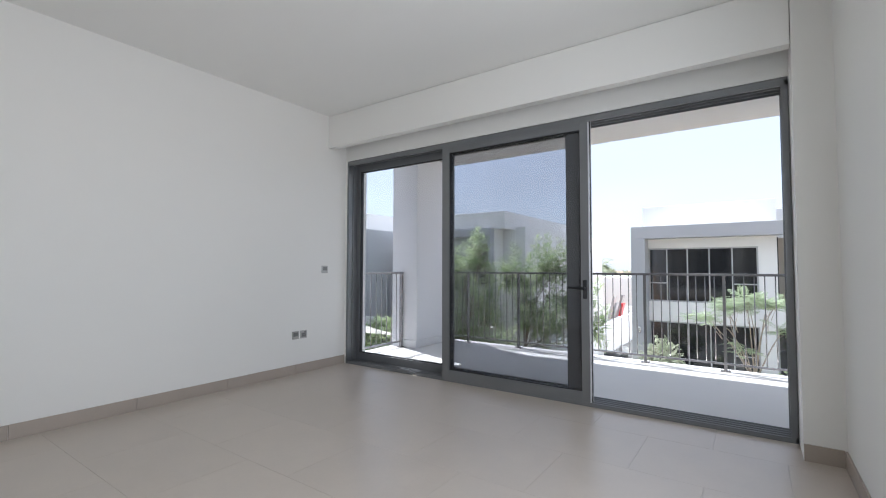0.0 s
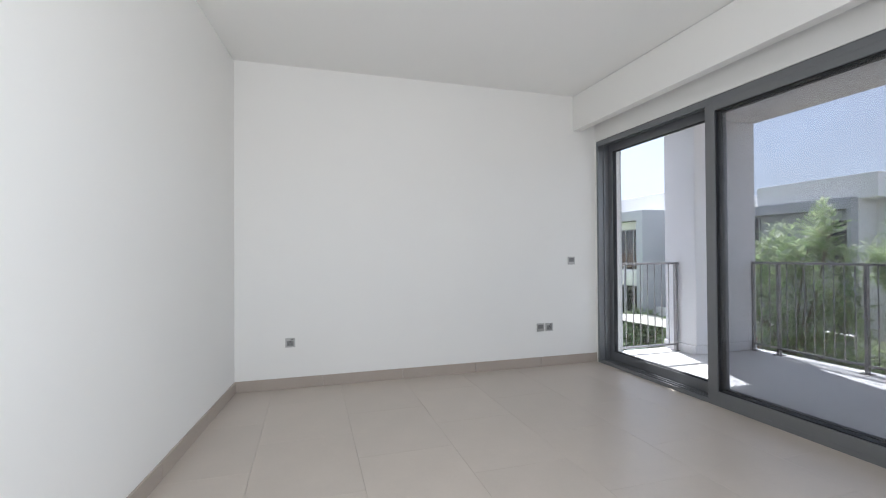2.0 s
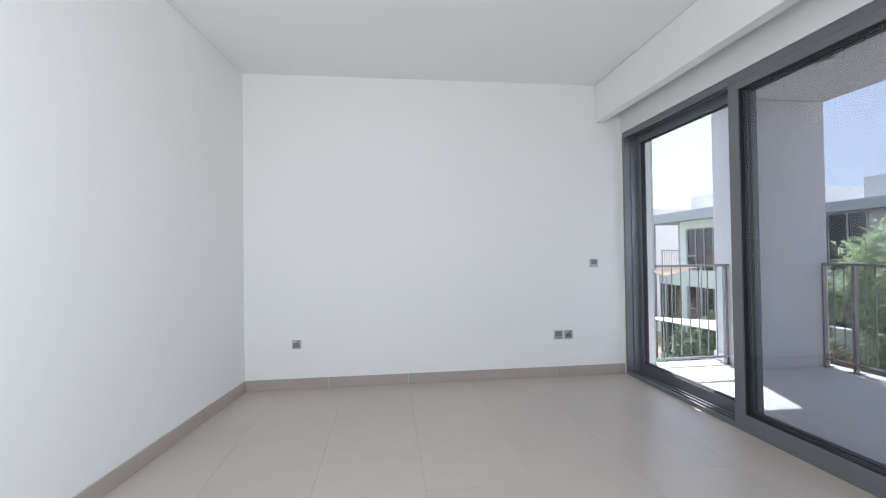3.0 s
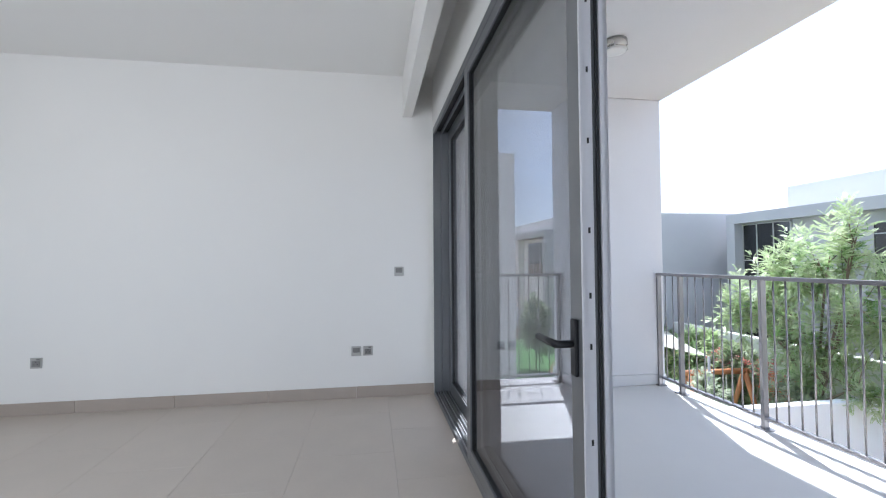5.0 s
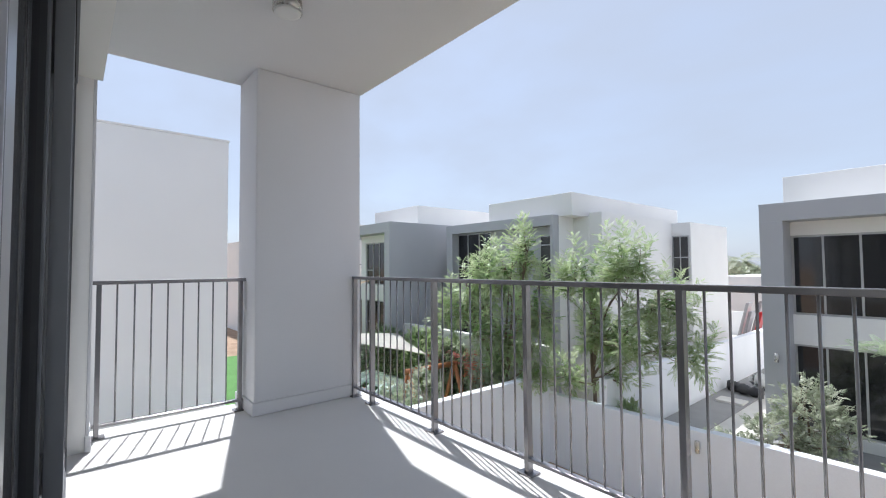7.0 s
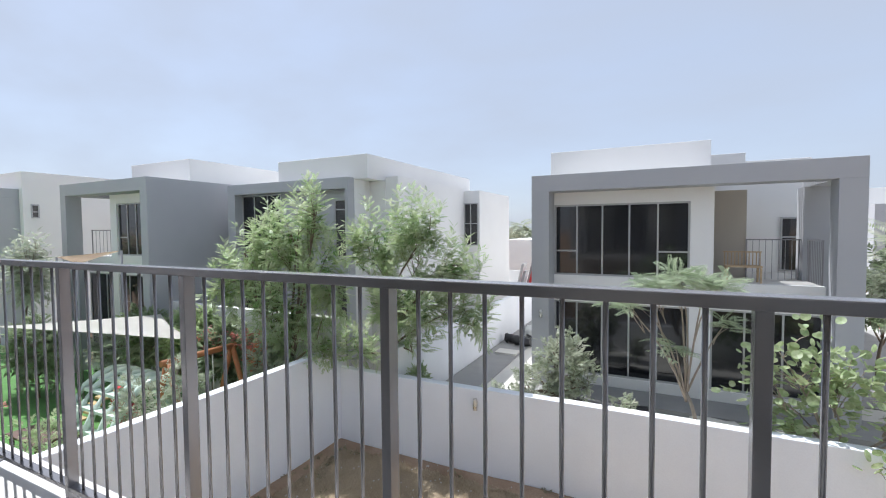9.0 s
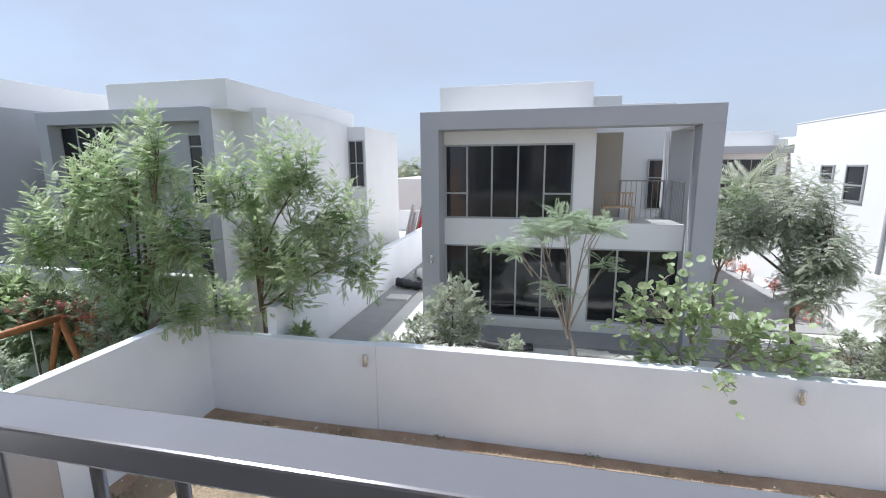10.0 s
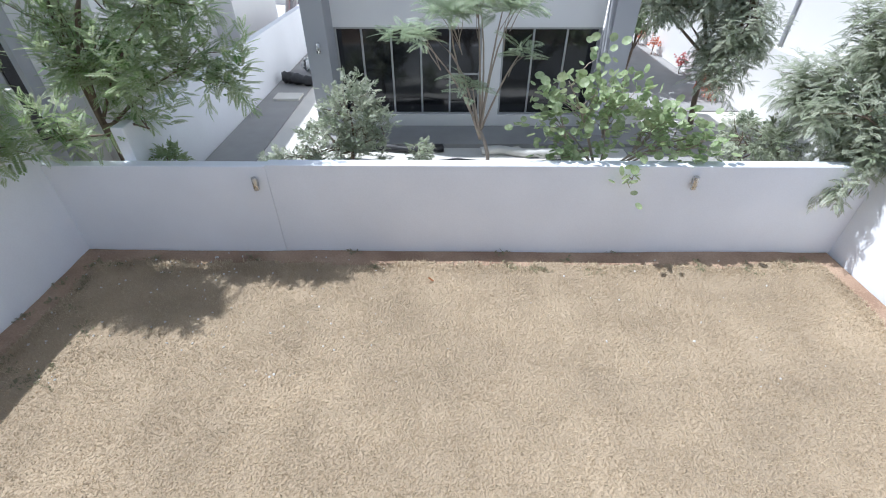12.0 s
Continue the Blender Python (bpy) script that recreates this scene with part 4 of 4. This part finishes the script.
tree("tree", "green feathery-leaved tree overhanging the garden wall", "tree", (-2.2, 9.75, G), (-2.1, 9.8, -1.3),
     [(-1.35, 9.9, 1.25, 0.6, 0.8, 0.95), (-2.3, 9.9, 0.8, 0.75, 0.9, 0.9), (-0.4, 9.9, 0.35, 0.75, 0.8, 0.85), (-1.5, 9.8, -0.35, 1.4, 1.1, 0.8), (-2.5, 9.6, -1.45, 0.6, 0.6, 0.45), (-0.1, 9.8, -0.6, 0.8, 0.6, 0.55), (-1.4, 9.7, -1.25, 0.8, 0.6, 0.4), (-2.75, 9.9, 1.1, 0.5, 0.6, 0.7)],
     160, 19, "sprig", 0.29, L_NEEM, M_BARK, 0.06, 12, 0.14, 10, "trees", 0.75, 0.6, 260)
tree("tree", "slender young tree with flat feathery crown", "tree", (4.1, 10.35, -2.85), (4.05, 10.35, -1.75),
     [(3.9, 10.35, 0.32, 0.55, 0.5, 0.16), (2.95, 10.3, -0.18, 0.4, 0.4, 0.13), (4.55, 10.35, 0.2, 0.4, 0.4, 0.14), (3.5, 10.4, 0.1, 0.4, 0.4, 0.12), (4.6, 10.3, -0.45, 0.3, 0.3, 0.1), (3.9, 10.3, -1.0, 0.2, 0.2, 0.15)],
     50, 7, "feather", 0.42, L_FEATHER, M_BARK_L, 0.045, 13, 0.3, 9, "trees", 0.8, 0.3)
tree("round_leaved_tree", "thin branching tree with large round pale leaves", "tree", (6.0, 9.75, -2.85), (6.05, 9.75, -2.35),
     [(5.9, 9.7, -1.1, 0.75, 0.35, 1.1), (5.1, 9.7, -1.1, 0.5, 0.3, 0.7), (6.8, 9.6, -1.4, 0.8, 0.4, 0.6), (7.5, 9.5, -1.55, 0.5, 0.35, 0.4), (6.35, 9.08, -2.0, 0.3, 0.2, 0.42), (7.0, 9.35, -1.7, 0.5, 0.3, 0.2), (5.5, 9.7, -1.85, 0.6, 0.35, 0.35)],
     150, 5, "round", 0.135, L_ROUND, M_BARK_L, 0.05, 14, 0.0, 11, "trees", 1.1, 0.2)
tree("shrub", "dense grey-green shrub behind the garden wall", "shrub", (1.75, 10.6, -2.85), (1.75, 10.6, -2.2),
     [(1.75, 10.6, -1.6, 0.62, 0.55, 0.72), (1.3, 10.5, -2.1, 0.7, 0.5, 0.5), (0.6, 10.4, -2.45, 0.75, 0.4, 0.35), (2.2, 10.6, -2.0, 0.4, 0.4, 0.6)],
     260, 6, "oval", 0.15, L_OLIVE, M_BARK, 0.05, 15, 0.2, 8, "shrubs")
tree("shrub", "small leafy shrub beside the path", "shrub", (-1.2, 9.75, -2.85), (-1.2, 9.75, -2.4), [(-1.2, 9.75, -2.05, 0.2, 0.2, 0.25)], 30, 5, "oval", 0.16, L_ROUND, M_BARK, 0.02, 16, 0.2, 3, "shrubs")
tree("shrub", "small potted-size shrub in the yard", "shrub", (3.0, 10.6, -2.85), (3.0, 10.6, -2.6), [(3.0, 10.6, -2.35, 0.2, 0.2, 0.25)], 24, 5, "oval", 0.16, L_OLIVE, M_BARK, 0.02, 17, 0.3, 3, "shrubs")
tree("shrub", "low dark shrub in the yard", "shrub", (4.6, 10.2, -2.85), (4.6, 10.2, -2.7), [(4.6, 10.2, -2.6, 0.25, 0.2, 0.12)], 24, 5, "oval", 0.13, L_BUSH, M_BARK, 0.02, 18, 0.2, 3, "shrubs")
tree("tree", "grey-green leafy tree beside the white wall", "tree", (9.2, 12.9, -2.85), (9.0, 12.8, -1.2),
     [(8.7, 12.7, 0.25, 0.9, 0.9, 0.95), (7.9, 13.2, -0.1, 0.6, 0.7, 0.65), (9.1, 12.2, -0.5, 0.9, 0.8, 0.8), (8.8, 12.0, -1.2, 0.7, 0.6, 0.5)],
     220, 16, "sprig", 0.24, L_OLIVE, M_BARK, 0.07, 19, 0.5, 8, "trees")
tree("tree", "grey-green tree hanging over the side wall", "tree", (10.75, 10.3, G), (10.6, 10.2, -1.6),
     [(10.3, 10.1, -0.1, 0.8, 0.9, 1.0), (9.6, 10.3, -1.0, 0.7, 0.7, 0.55), (10.2, 9.5, -1.7, 0.7, 0.6, 0.6), (9.7, 9.3, -2.2, 0.3, 0.3, 0.3), (10.9, 9.2, -0.9, 0.8, 0.8, 0.9), (9.8, 9.9, -1.2, 0.9, 0.7, 0.6)],
     420, 15, "sprig", 0.23, L_OLIVE, M_BARK, 0.08, 20, 0.5, 8, "trees")
tree("shrub", "leafy shrub below the grey-green tree", "shrub", (8.9, 10.6, -2.85), (8.9, 10.6, -2.5), [(8.9, 10.6, -2.0, 0.6, 0.5, 0.45), (9.4, 10.3, -1.95, 0.4, 0.4, 0.4)], 90, 6, "oval", 0.17, L_OLIVE, M_BARK, 0.03, 21, 0.3, 5, "shrubs")
tree("tree", "small tree by the far end of the path", "tree", (8.6, 16.0, -2.85), (8.6, 16.0, -1.6), [(8.6, 16.0, -0.6, 0.8, 0.8, 0.8), (9.2, 17, 0.0, 0.8, 0.8, 0.7)], 120, 6, "oval", 0.26, L_BUSH, M_BARK, 0.05, 22, 0.3, 5, "trees")
for i, (x, y, z, m, lab) in enumerate(((10.7, 17.3, -2.3, L_PINK, "pink"), (10.3, 15.2, -2.35, L_ORANGE, "orange-red"), (10.5, 14.9, -2.45, L_ORANGE, "orange-red"), (10.7, 19.6, -2.3, L_ORANGE, "orange-red"), (10.7, 21.0, -2.3, L_ORANGE, "orange-red"), (10.75, 22.5, -2.2, L_PINK, "pink"))):
    tree("flowering_shrub", lab + " flowering shrub beside the paved path", "shrub", (x, y, -2.85), (x, y, -2.7), [(x, y, z - 0.1, 0.16, 0.22, 0.18)], 18, 4, "petal", 0.10, m, M_BARK, 0.02, 30 + i, 0.1, 3, "flowering shrubs")
tagged(new("weeds", quad_mesh("weeds", place_fronds("oval", *WEEDS, np.random.default_rng(10), 0.2), M_WEED)), "small dull green weeds along the garden walls", "weeds", "", "stuff")
# neighbouring garden
for i, (x, y, z, r, m, n, lab) in enumerate(((-4.5, 5.7, -1.8, 0.5, L_OLIVE, 55, "pale twiggy shrub beside the side wall"), (-4.6, 6.6, -1.75, 0.45, L_OLIVE, 50, "pale twiggy shrub beside the side wall"), (-4.4, 4.3, -2.0, 0.5, L_ROUND, 45, "broad-leaved shrub beside the side wall"))):
    tree("shrub", lab, "shrub", (x, y, G), (x, y, z - 0.6), [(x, y, z, r, 0.4, 0.6)], n, 5, "oval", 0.15, m, M_BARK_L, 0.03, 95 + i, 0.2, 7, "shrubs")
for i, (x, y, z, rx, rz, kind, m, sz, n) in enumerate(((-9.2, 8.6, -1.7, 0.9, 0.9, "oval", L_BUSH, 0.3, 120), (-7.4, 8.7, -1.7, 0.8, 0.9, "oval", L_NEEM, 0.34, 110), (-6.2, 8.8, -1.8, 0.7, 0.8, "oval", L_BUSH, 0.3, 100),
                                                       (-14.4, 8.0, 0.0, 1.1, 1.3, "sprig", L_OLIVE, 0.28, 190), (-10.8, 8.6, -2.2, 1.0, 0.6, "oval", L_OLIVE, 0.24, 90), (-4.2, 8.4, -2.1, 0.7, 0.8, "oval", L_OLIVE, 0.22, 110), (-12.5, 7.4, -2.2, 1.2, 1.0, "oval", L_BUSH, 0.3, 130), (-8.3, 9.0, -1.9, 0.9, 0.9, "oval", L_NEEM, 0.28, 120), (-14.5, 6.5, -1.6, 1.2, 1.4, "oval", L_BUSH, 0.3, 130))):
    tree("shrub", "leafy garden shrub before the white wall", "shrub", (x, y, G), (x, y, z - 0.7), [(x, y, z, rx, 0.6, rz)], n, 6, kind, sz, m, M_BARK, 0.04, 50 + i, 0.25, 6, "shrubs")
for i, (x, y, z, m) in enumerate(((-5.3, 8.6, -1.35, L_PINK), (-4.6, 8.3, -1.6, L_ORANGE), (-6.3, 8.5, -1.5, L_PINK), (-6.6, 3.4, -2.3, L_ORANGE), (-5.7, 2.9, -2.9, L_ORANGE), (-7.5, 4.6, -1.9, L_PINK))):
    tree("flowering_shrub", "bougainvillea with pink and orange flowers", "shrub", (x, y, G), (x, y, z - 0.4), [(x, y, z, 0.5, 0.4, 0.35)], 26, 3, "petal", 0.10, m, M_BARK, 0.025, 70 + i, 0.1, 4, "flowering shrubs")
tree("palm", "distant date palm beyond the houses", "tree", (-12.6, 56, G), (-12.6, 56, 1.2), [(-12.6, 56, 1.5, 0.3, 0.3, 0.2)], 7, 8, "palm", 2.0, L_OLIVE, M_BARK, 0.25, 80, 0.7, 2, "trees", 1.0)
tree("palm", "date palm beside the far villa", "tree", (11.6, 22.0, -2.85), (11.6, 22.0, -0.2), [(11.6, 22.0, 0.2, 0.2, 0.2, 0.2)], 6, 7, "palm", 1.6, L_OLIVE, M_BARK, 0.2, 81, 0.7, 2, "trees", 1.0)
for i, (x, y, z, r) in enumerate(((-11.0, 54, -0.2, 2.0), (-8.6, 56, -0.5, 2.2), (-15.5, 60, 0.0, 2.5), (-5.5, 58, -0.4, 2.2), (8.5, 58, -0.6, 2.6), (-19, 58, -0.2, 2.4))):
    tree("tree", "distant rounded tree beyond the walls", "tree", (x, y, G), (x, y, z - 1.2), [(x, y, z, r, 1.4, 1.2), (x + 1.0, y + 0.5, z - 0.5, r * 0.7, 1.2, 0.9)], 110, 6, "oval", 0.55, L_OLIVE, M_BARK, 0.18, 82 + i, 0.3, 5, "distant trees")

# ---- garden and yard things ----
sw = thing("garden_swing", "orange-stained wooden swing frame on green turf", "swing", at=(-5.4, 7.2, G))
bm = bmesh.new()
tube(bm, [(0, -0.55, 2.12), (0, 1.2, 2.1)], [0.07, 0.07], 8)
part("beam", bm, M_WOOD, sw)
for yy in (-0.42, 1.1):
    for sx2 in (-0.75, 0.75):
        bm = bmesh.new()
        tube(bm, [(sx2, yy, 0.0), (0, yy, 2.15)], [0.055, 0.055], 8)
        part("leg", bm, M_WOOD, sw)
for yy in (0.1, 0.6):
    bm = bmesh.new()
    tube(bm, [(0, yy, 0.5), (0, yy, 2.1)], [0.01, 0.01], 6)
    part("rope", bm, M_FABRIC, sw)
boxpart("swing_seat", (-0.12, 0.12, 0.05, 0.65, 0.46, 0.5), M_WOOD_D, sw, "dark swing seat", 0.01)


def sail(name, label, pts, material, sag):
    bm = bmesh.new()
    a, b, c = (Vector(p) for p in pts)
    n = 12
    g = {}
    for i in range(n + 1):
        for j in range(n + 1 - i):
            u, v = i / n, j / n
            w = 1 - u - v
            p = a * w + b * u + c * v
            cen = (a + b + c) / 3
            pull = 0.16 * (1 - max(u, v, w)) * (1 if min(u, v, w) < 1e-6 else 0.4)
            p = p + (cen - p) * pull - Vector((0, 0, sag * 27 * u * v * w))
            g[i, j] = bm.verts.new(p)
    for i in range(n):
        for j in range(n - i):
            bm.faces.new((g[i, j], g[i + 1, j], g[i, j + 1]))
            if i + j < n - 1:
                bm.faces.new((g[i + 1, j], g[i + 1, j + 1], g[i, j + 1]))
    bmesh.ops.solidify(bm, geom=bm.faces[:], thickness=0.012)
    s = thing(name, label, "shade sail", "shade sails")
    part("cloth", bm, material, s)
    for p in pts:
        bm = bmesh.new()
        tube(bm, [(p[0], p[1], G), (p[0], p[1], p[2])], [0.035, 0.03], 8)
        part("mast", bm, M_STEEL, s, "steel mast")


sail("shade_sail", "white triangular shade sail over the garden", [(-9.8, 5.6, -0.85), (-5.1, 7.1, -1.0), (-8.6, 8.6, -1.0)], M_FABRIC, 0.1)
sail("shade_sail", "tan shade sail beside the grey villa", [(-13.3, 8.3, 0.49), (-9.95, 8.4, 0.73), (-11.2, 7.9, 0.34)], M_FABRIC_T, 0.05)
ph = thing("playhouse", "pale green plastic climbing dome on the turf", "playhouse", at=(-6.6, 6.8, G))
ph.scale = (1.35, 1.35, 1.45)
for k in range(5):
    a = math.pi * (k - 2) * 0.17
    bm = bmesh.new()
    tube(bm, [(math.sin(a) * 0.7 + 0.0, -0.8 * math.cos(t), 1.2 * math.sin(t)) for t in np.linspace(0, math.pi, 13)], [0.05] * 13, 6)
    part("arch", bm, M_TEAL, ph)
bm = bmesh.new()
for k in range(10):
    t0 = math.pi * (0.08 + 0.084 * k)
    box(bm, -0.55, 0.55, -0.78 * math.cos(t0) - 0.06, -0.78 * math.cos(t0) + 0.06, 1.17 * math.sin(t0) - 0.02, 1.17 * math.sin(t0) + 0.02)
part("panel", bm, M_TEAL, ph)
tb = thing("garden_table", "dark wooden garden table on the turf", "table", at=(-7.6, 5.6, G + 0.02))
boxpart("tabletop", (-0.6, 0.6, -0.4, 0.4, 0.68, 0.73), M_WOOD_D, tb, "", 0.008)
for sx2 in (-0.52, 0.52):
    for sy in (-0.33, 0.33):
        boxpart("leg", (sx2 - 0.03, sx2 + 0.03, sy - 0.03, sy + 0.03, 0, 0.68), M_WOOD_D, tb)
toy = thing("toy_slide", "small yellow plastic slide with red steps", "slide", at=(-8.6, 6.8, G + 0.02))
bm = bmesh.new()
for k in range(8):
    box(bm, -0.2, 0.2, -0.7 + 0.16 * k, -0.54 + 0.16 * k, 0.05 + 0.11 * k, 0.1 + 0.11 * k)
part("chute", bm, M_YELLOW, toy)
boxes_part("steps", [(-0.2, 0.2, 0.6 + 0.12 * k, 0.72 + 0.12 * k, 0.0, 0.9 - 0.25 * k) for k in range(4)], M_RED, toy, "red steps", 0.01)


def roll(name, label, p0, p1, r, material, seed):
    rng = np.random.default_rng(seed)
    t = thing(name, label, "plastic sheet", "plastic sheets")
    bm = bmesh.new()
    n = 14
    pts = [tuple(np.array(p0) + (np.array(p1) - np.array(p0)) * s + np.array((0, 0.05 * math.sin(7 * s), 0))) for s in np.linspace(0, 1, n)]
    tube(bm, pts, list(r * rng.uniform(0.75, 1.15, n)), 9)
    for v in bm.verts:
        v.co += Vector(rng.normal(0, r * 0.12, 3))
    part("roll", bm, material, t)


roll("plastic_roll", "rolled black plastic sheet on the side path", (-1.35, 16.3, -2.62), (-0.35, 16.0, -2.64), 0.15, M_TARP_AND_DARK, 1)
roll("plastic_roll", "crumpled black sheet along the villa's base", (1.6, 11.75, -2.76), (3.4, 11.7, -2.74), 0.09, M_TARP_AND_DARK, 2)
roll("plastic_roll", "pale rolled membrane along the villa's base", (4.2, 11.6, -2.74), (5.8, 11.5, -2.74), 0.1, M_CONC, 3)
roll("plastic_bag", "white plastic bag on the side path", (-0.9, 17.3, -2.6), (-0.6, 17.3, -2.5), 0.2, M_WHITE_PLASTIC, 4)
hose = thing("hose", "dark garden hose lying across the yard", "hose")
bm = bmesh.new()
tube(bm, [(1.0 + 0.45 * k, 11.2 + 0.14 * math.sin(k * 1.3), -2.80) for k in range(13)], [0.02] * 13, 6)
part("tube", bm, M_TARP_AND_DARK, hose)
slab = thing("paving_slab", "loose pale paving slab on the side path", "slab", at=(-0.85, 15.0, -2.79))
boxpart("slab_body", (-0.35, 0.35, -0.25, 0.25, 0.0, 0.06), M_CONC, slab, "", 0.006)
for i, (x, y, h, m, c) in enumerate(((-2.7, 21.5, 2.6, M_STEEL, "grey"), (-3.0, 22.0, 2.9, M_MULL, "pale"), (-2.6, 22.6, 2.5, M_RED, "red"), (-2.9, 23.4, 2.9, M_STEEL, "grey"))):
    b = thing("site_board", c + " building board leaning beyond the wall", "board", "boards", at=(x, y, -3.3))
    bm = bmesh.new()
    box(bm, -0.06, 0.06, -0.25, 0.25, 0.0, h, bevel=0.01)
    for v in bm.verts:
        v.co.x += v.co.z * 0.25
    part("board", bm, m, b)
house_light = thing("wall_light", "small steel light on the villa's grey column", "wall light", "garden wall lights", at=(0.9, 12.4, -0.9))
bm = bmesh.new()
tube(bm, [(0, -0.06, -0.1), (0, -0.06, 0.1)], [0.04, 0.04], 14)
part("cylinder", bm, M_CHROME, house_light)
boxpart("bracket", (-0.02, 0.02, -0.03, 0.0, -0.03, 0.03), M_CHROME, house_light)


# litter on the lawn
rng = np.random.default_rng(77)
bm = bmesh.new()
for q in range(170):
    x, y = rng.uniform(WALL_W + 0.1, 2.5 if q % 3 else WALL_E - 0.2), rng.uniform(6.2, WALL_Y - 0.1)
    r = rng.uniform(0.008, 0.026)
    m = Matrix.Translation((x, y, G + lawn_height(x, y) + 0.035)) @ Euler(tuple(rng.uniform(0, 3, 3))).to_matrix().to_4x4() @ Matrix.Diagonal((r, r * 0.8, r * 0.55, 1))
    bmesh.ops.create_icosphere(bm, subdivisions=1, radius=1.0, matrix=m)
tagged(part("pebbles", bm, M_CONC), "small pale pebbles scattered over the lawn", "pebbles", "", "stuff")
leaf = thing("fallen_leaf", "curled orange-brown fallen leaf on the dry lawn", "leaf", at=(3.22, 8.35, G + 0.05))
bm = bmesh.new()
g = [[bm.verts.new((0.09 * (i / 6 - 0.5), 0.06 * (j / 3 - 0.5) * math.sin(math.pi * (i + 0.4) / 7), 0.03 * math.cos(3 * i / 6) + 0.02 * abs(j / 3 - 0.5))) for j in range(4)] for i in range(7)]
for i in range(6):
    for j in range(3):
        bm.faces.new((g[i][j], g[i + 1][j], g[i + 1][j + 1], g[i][j + 1]))
part("blade", bm, M_WOOD, leaf)

# ---- floor tiles, last ----
TX, TY, GAP = 0.765, 0.6, 0.0011
ys = [0.0, -0.43]
while ys[-1] > -5.2:
    ys.append(ys[-1] - TY)
meshes = {}
for r, (b, a) in enumerate(zip(ys, ys[1:])):
    a = max(a, -5.2)
    x = 1.95 + (TX / 2 if r % 2 == 0 else 0) - 4 * TX
    while x < EAST:
        x0, x1 = max(x, WEST + 0.002), min(x + TX, EAST - 0.002)
        if x1 - x0 > 0.02 and not (b < BACK - 0.4 and x1 < 3.4):
            lo = a
            key = (round(x1 - x0, 3), round(b - lo, 3))
            if key not in meshes:
                bm = bmesh.new()
                box(bm, GAP / 2, key[0] - GAP / 2, GAP / 2, key[1] - GAP / 2, -0.011, 0.0, bevel=0.0005)
                meshes[key] = finish(bm, "tile", M_TILE)
            o = new("tile", meshes[key])
            o.parent = floor
            o.location = (x0, lo, 0)
        x += TX
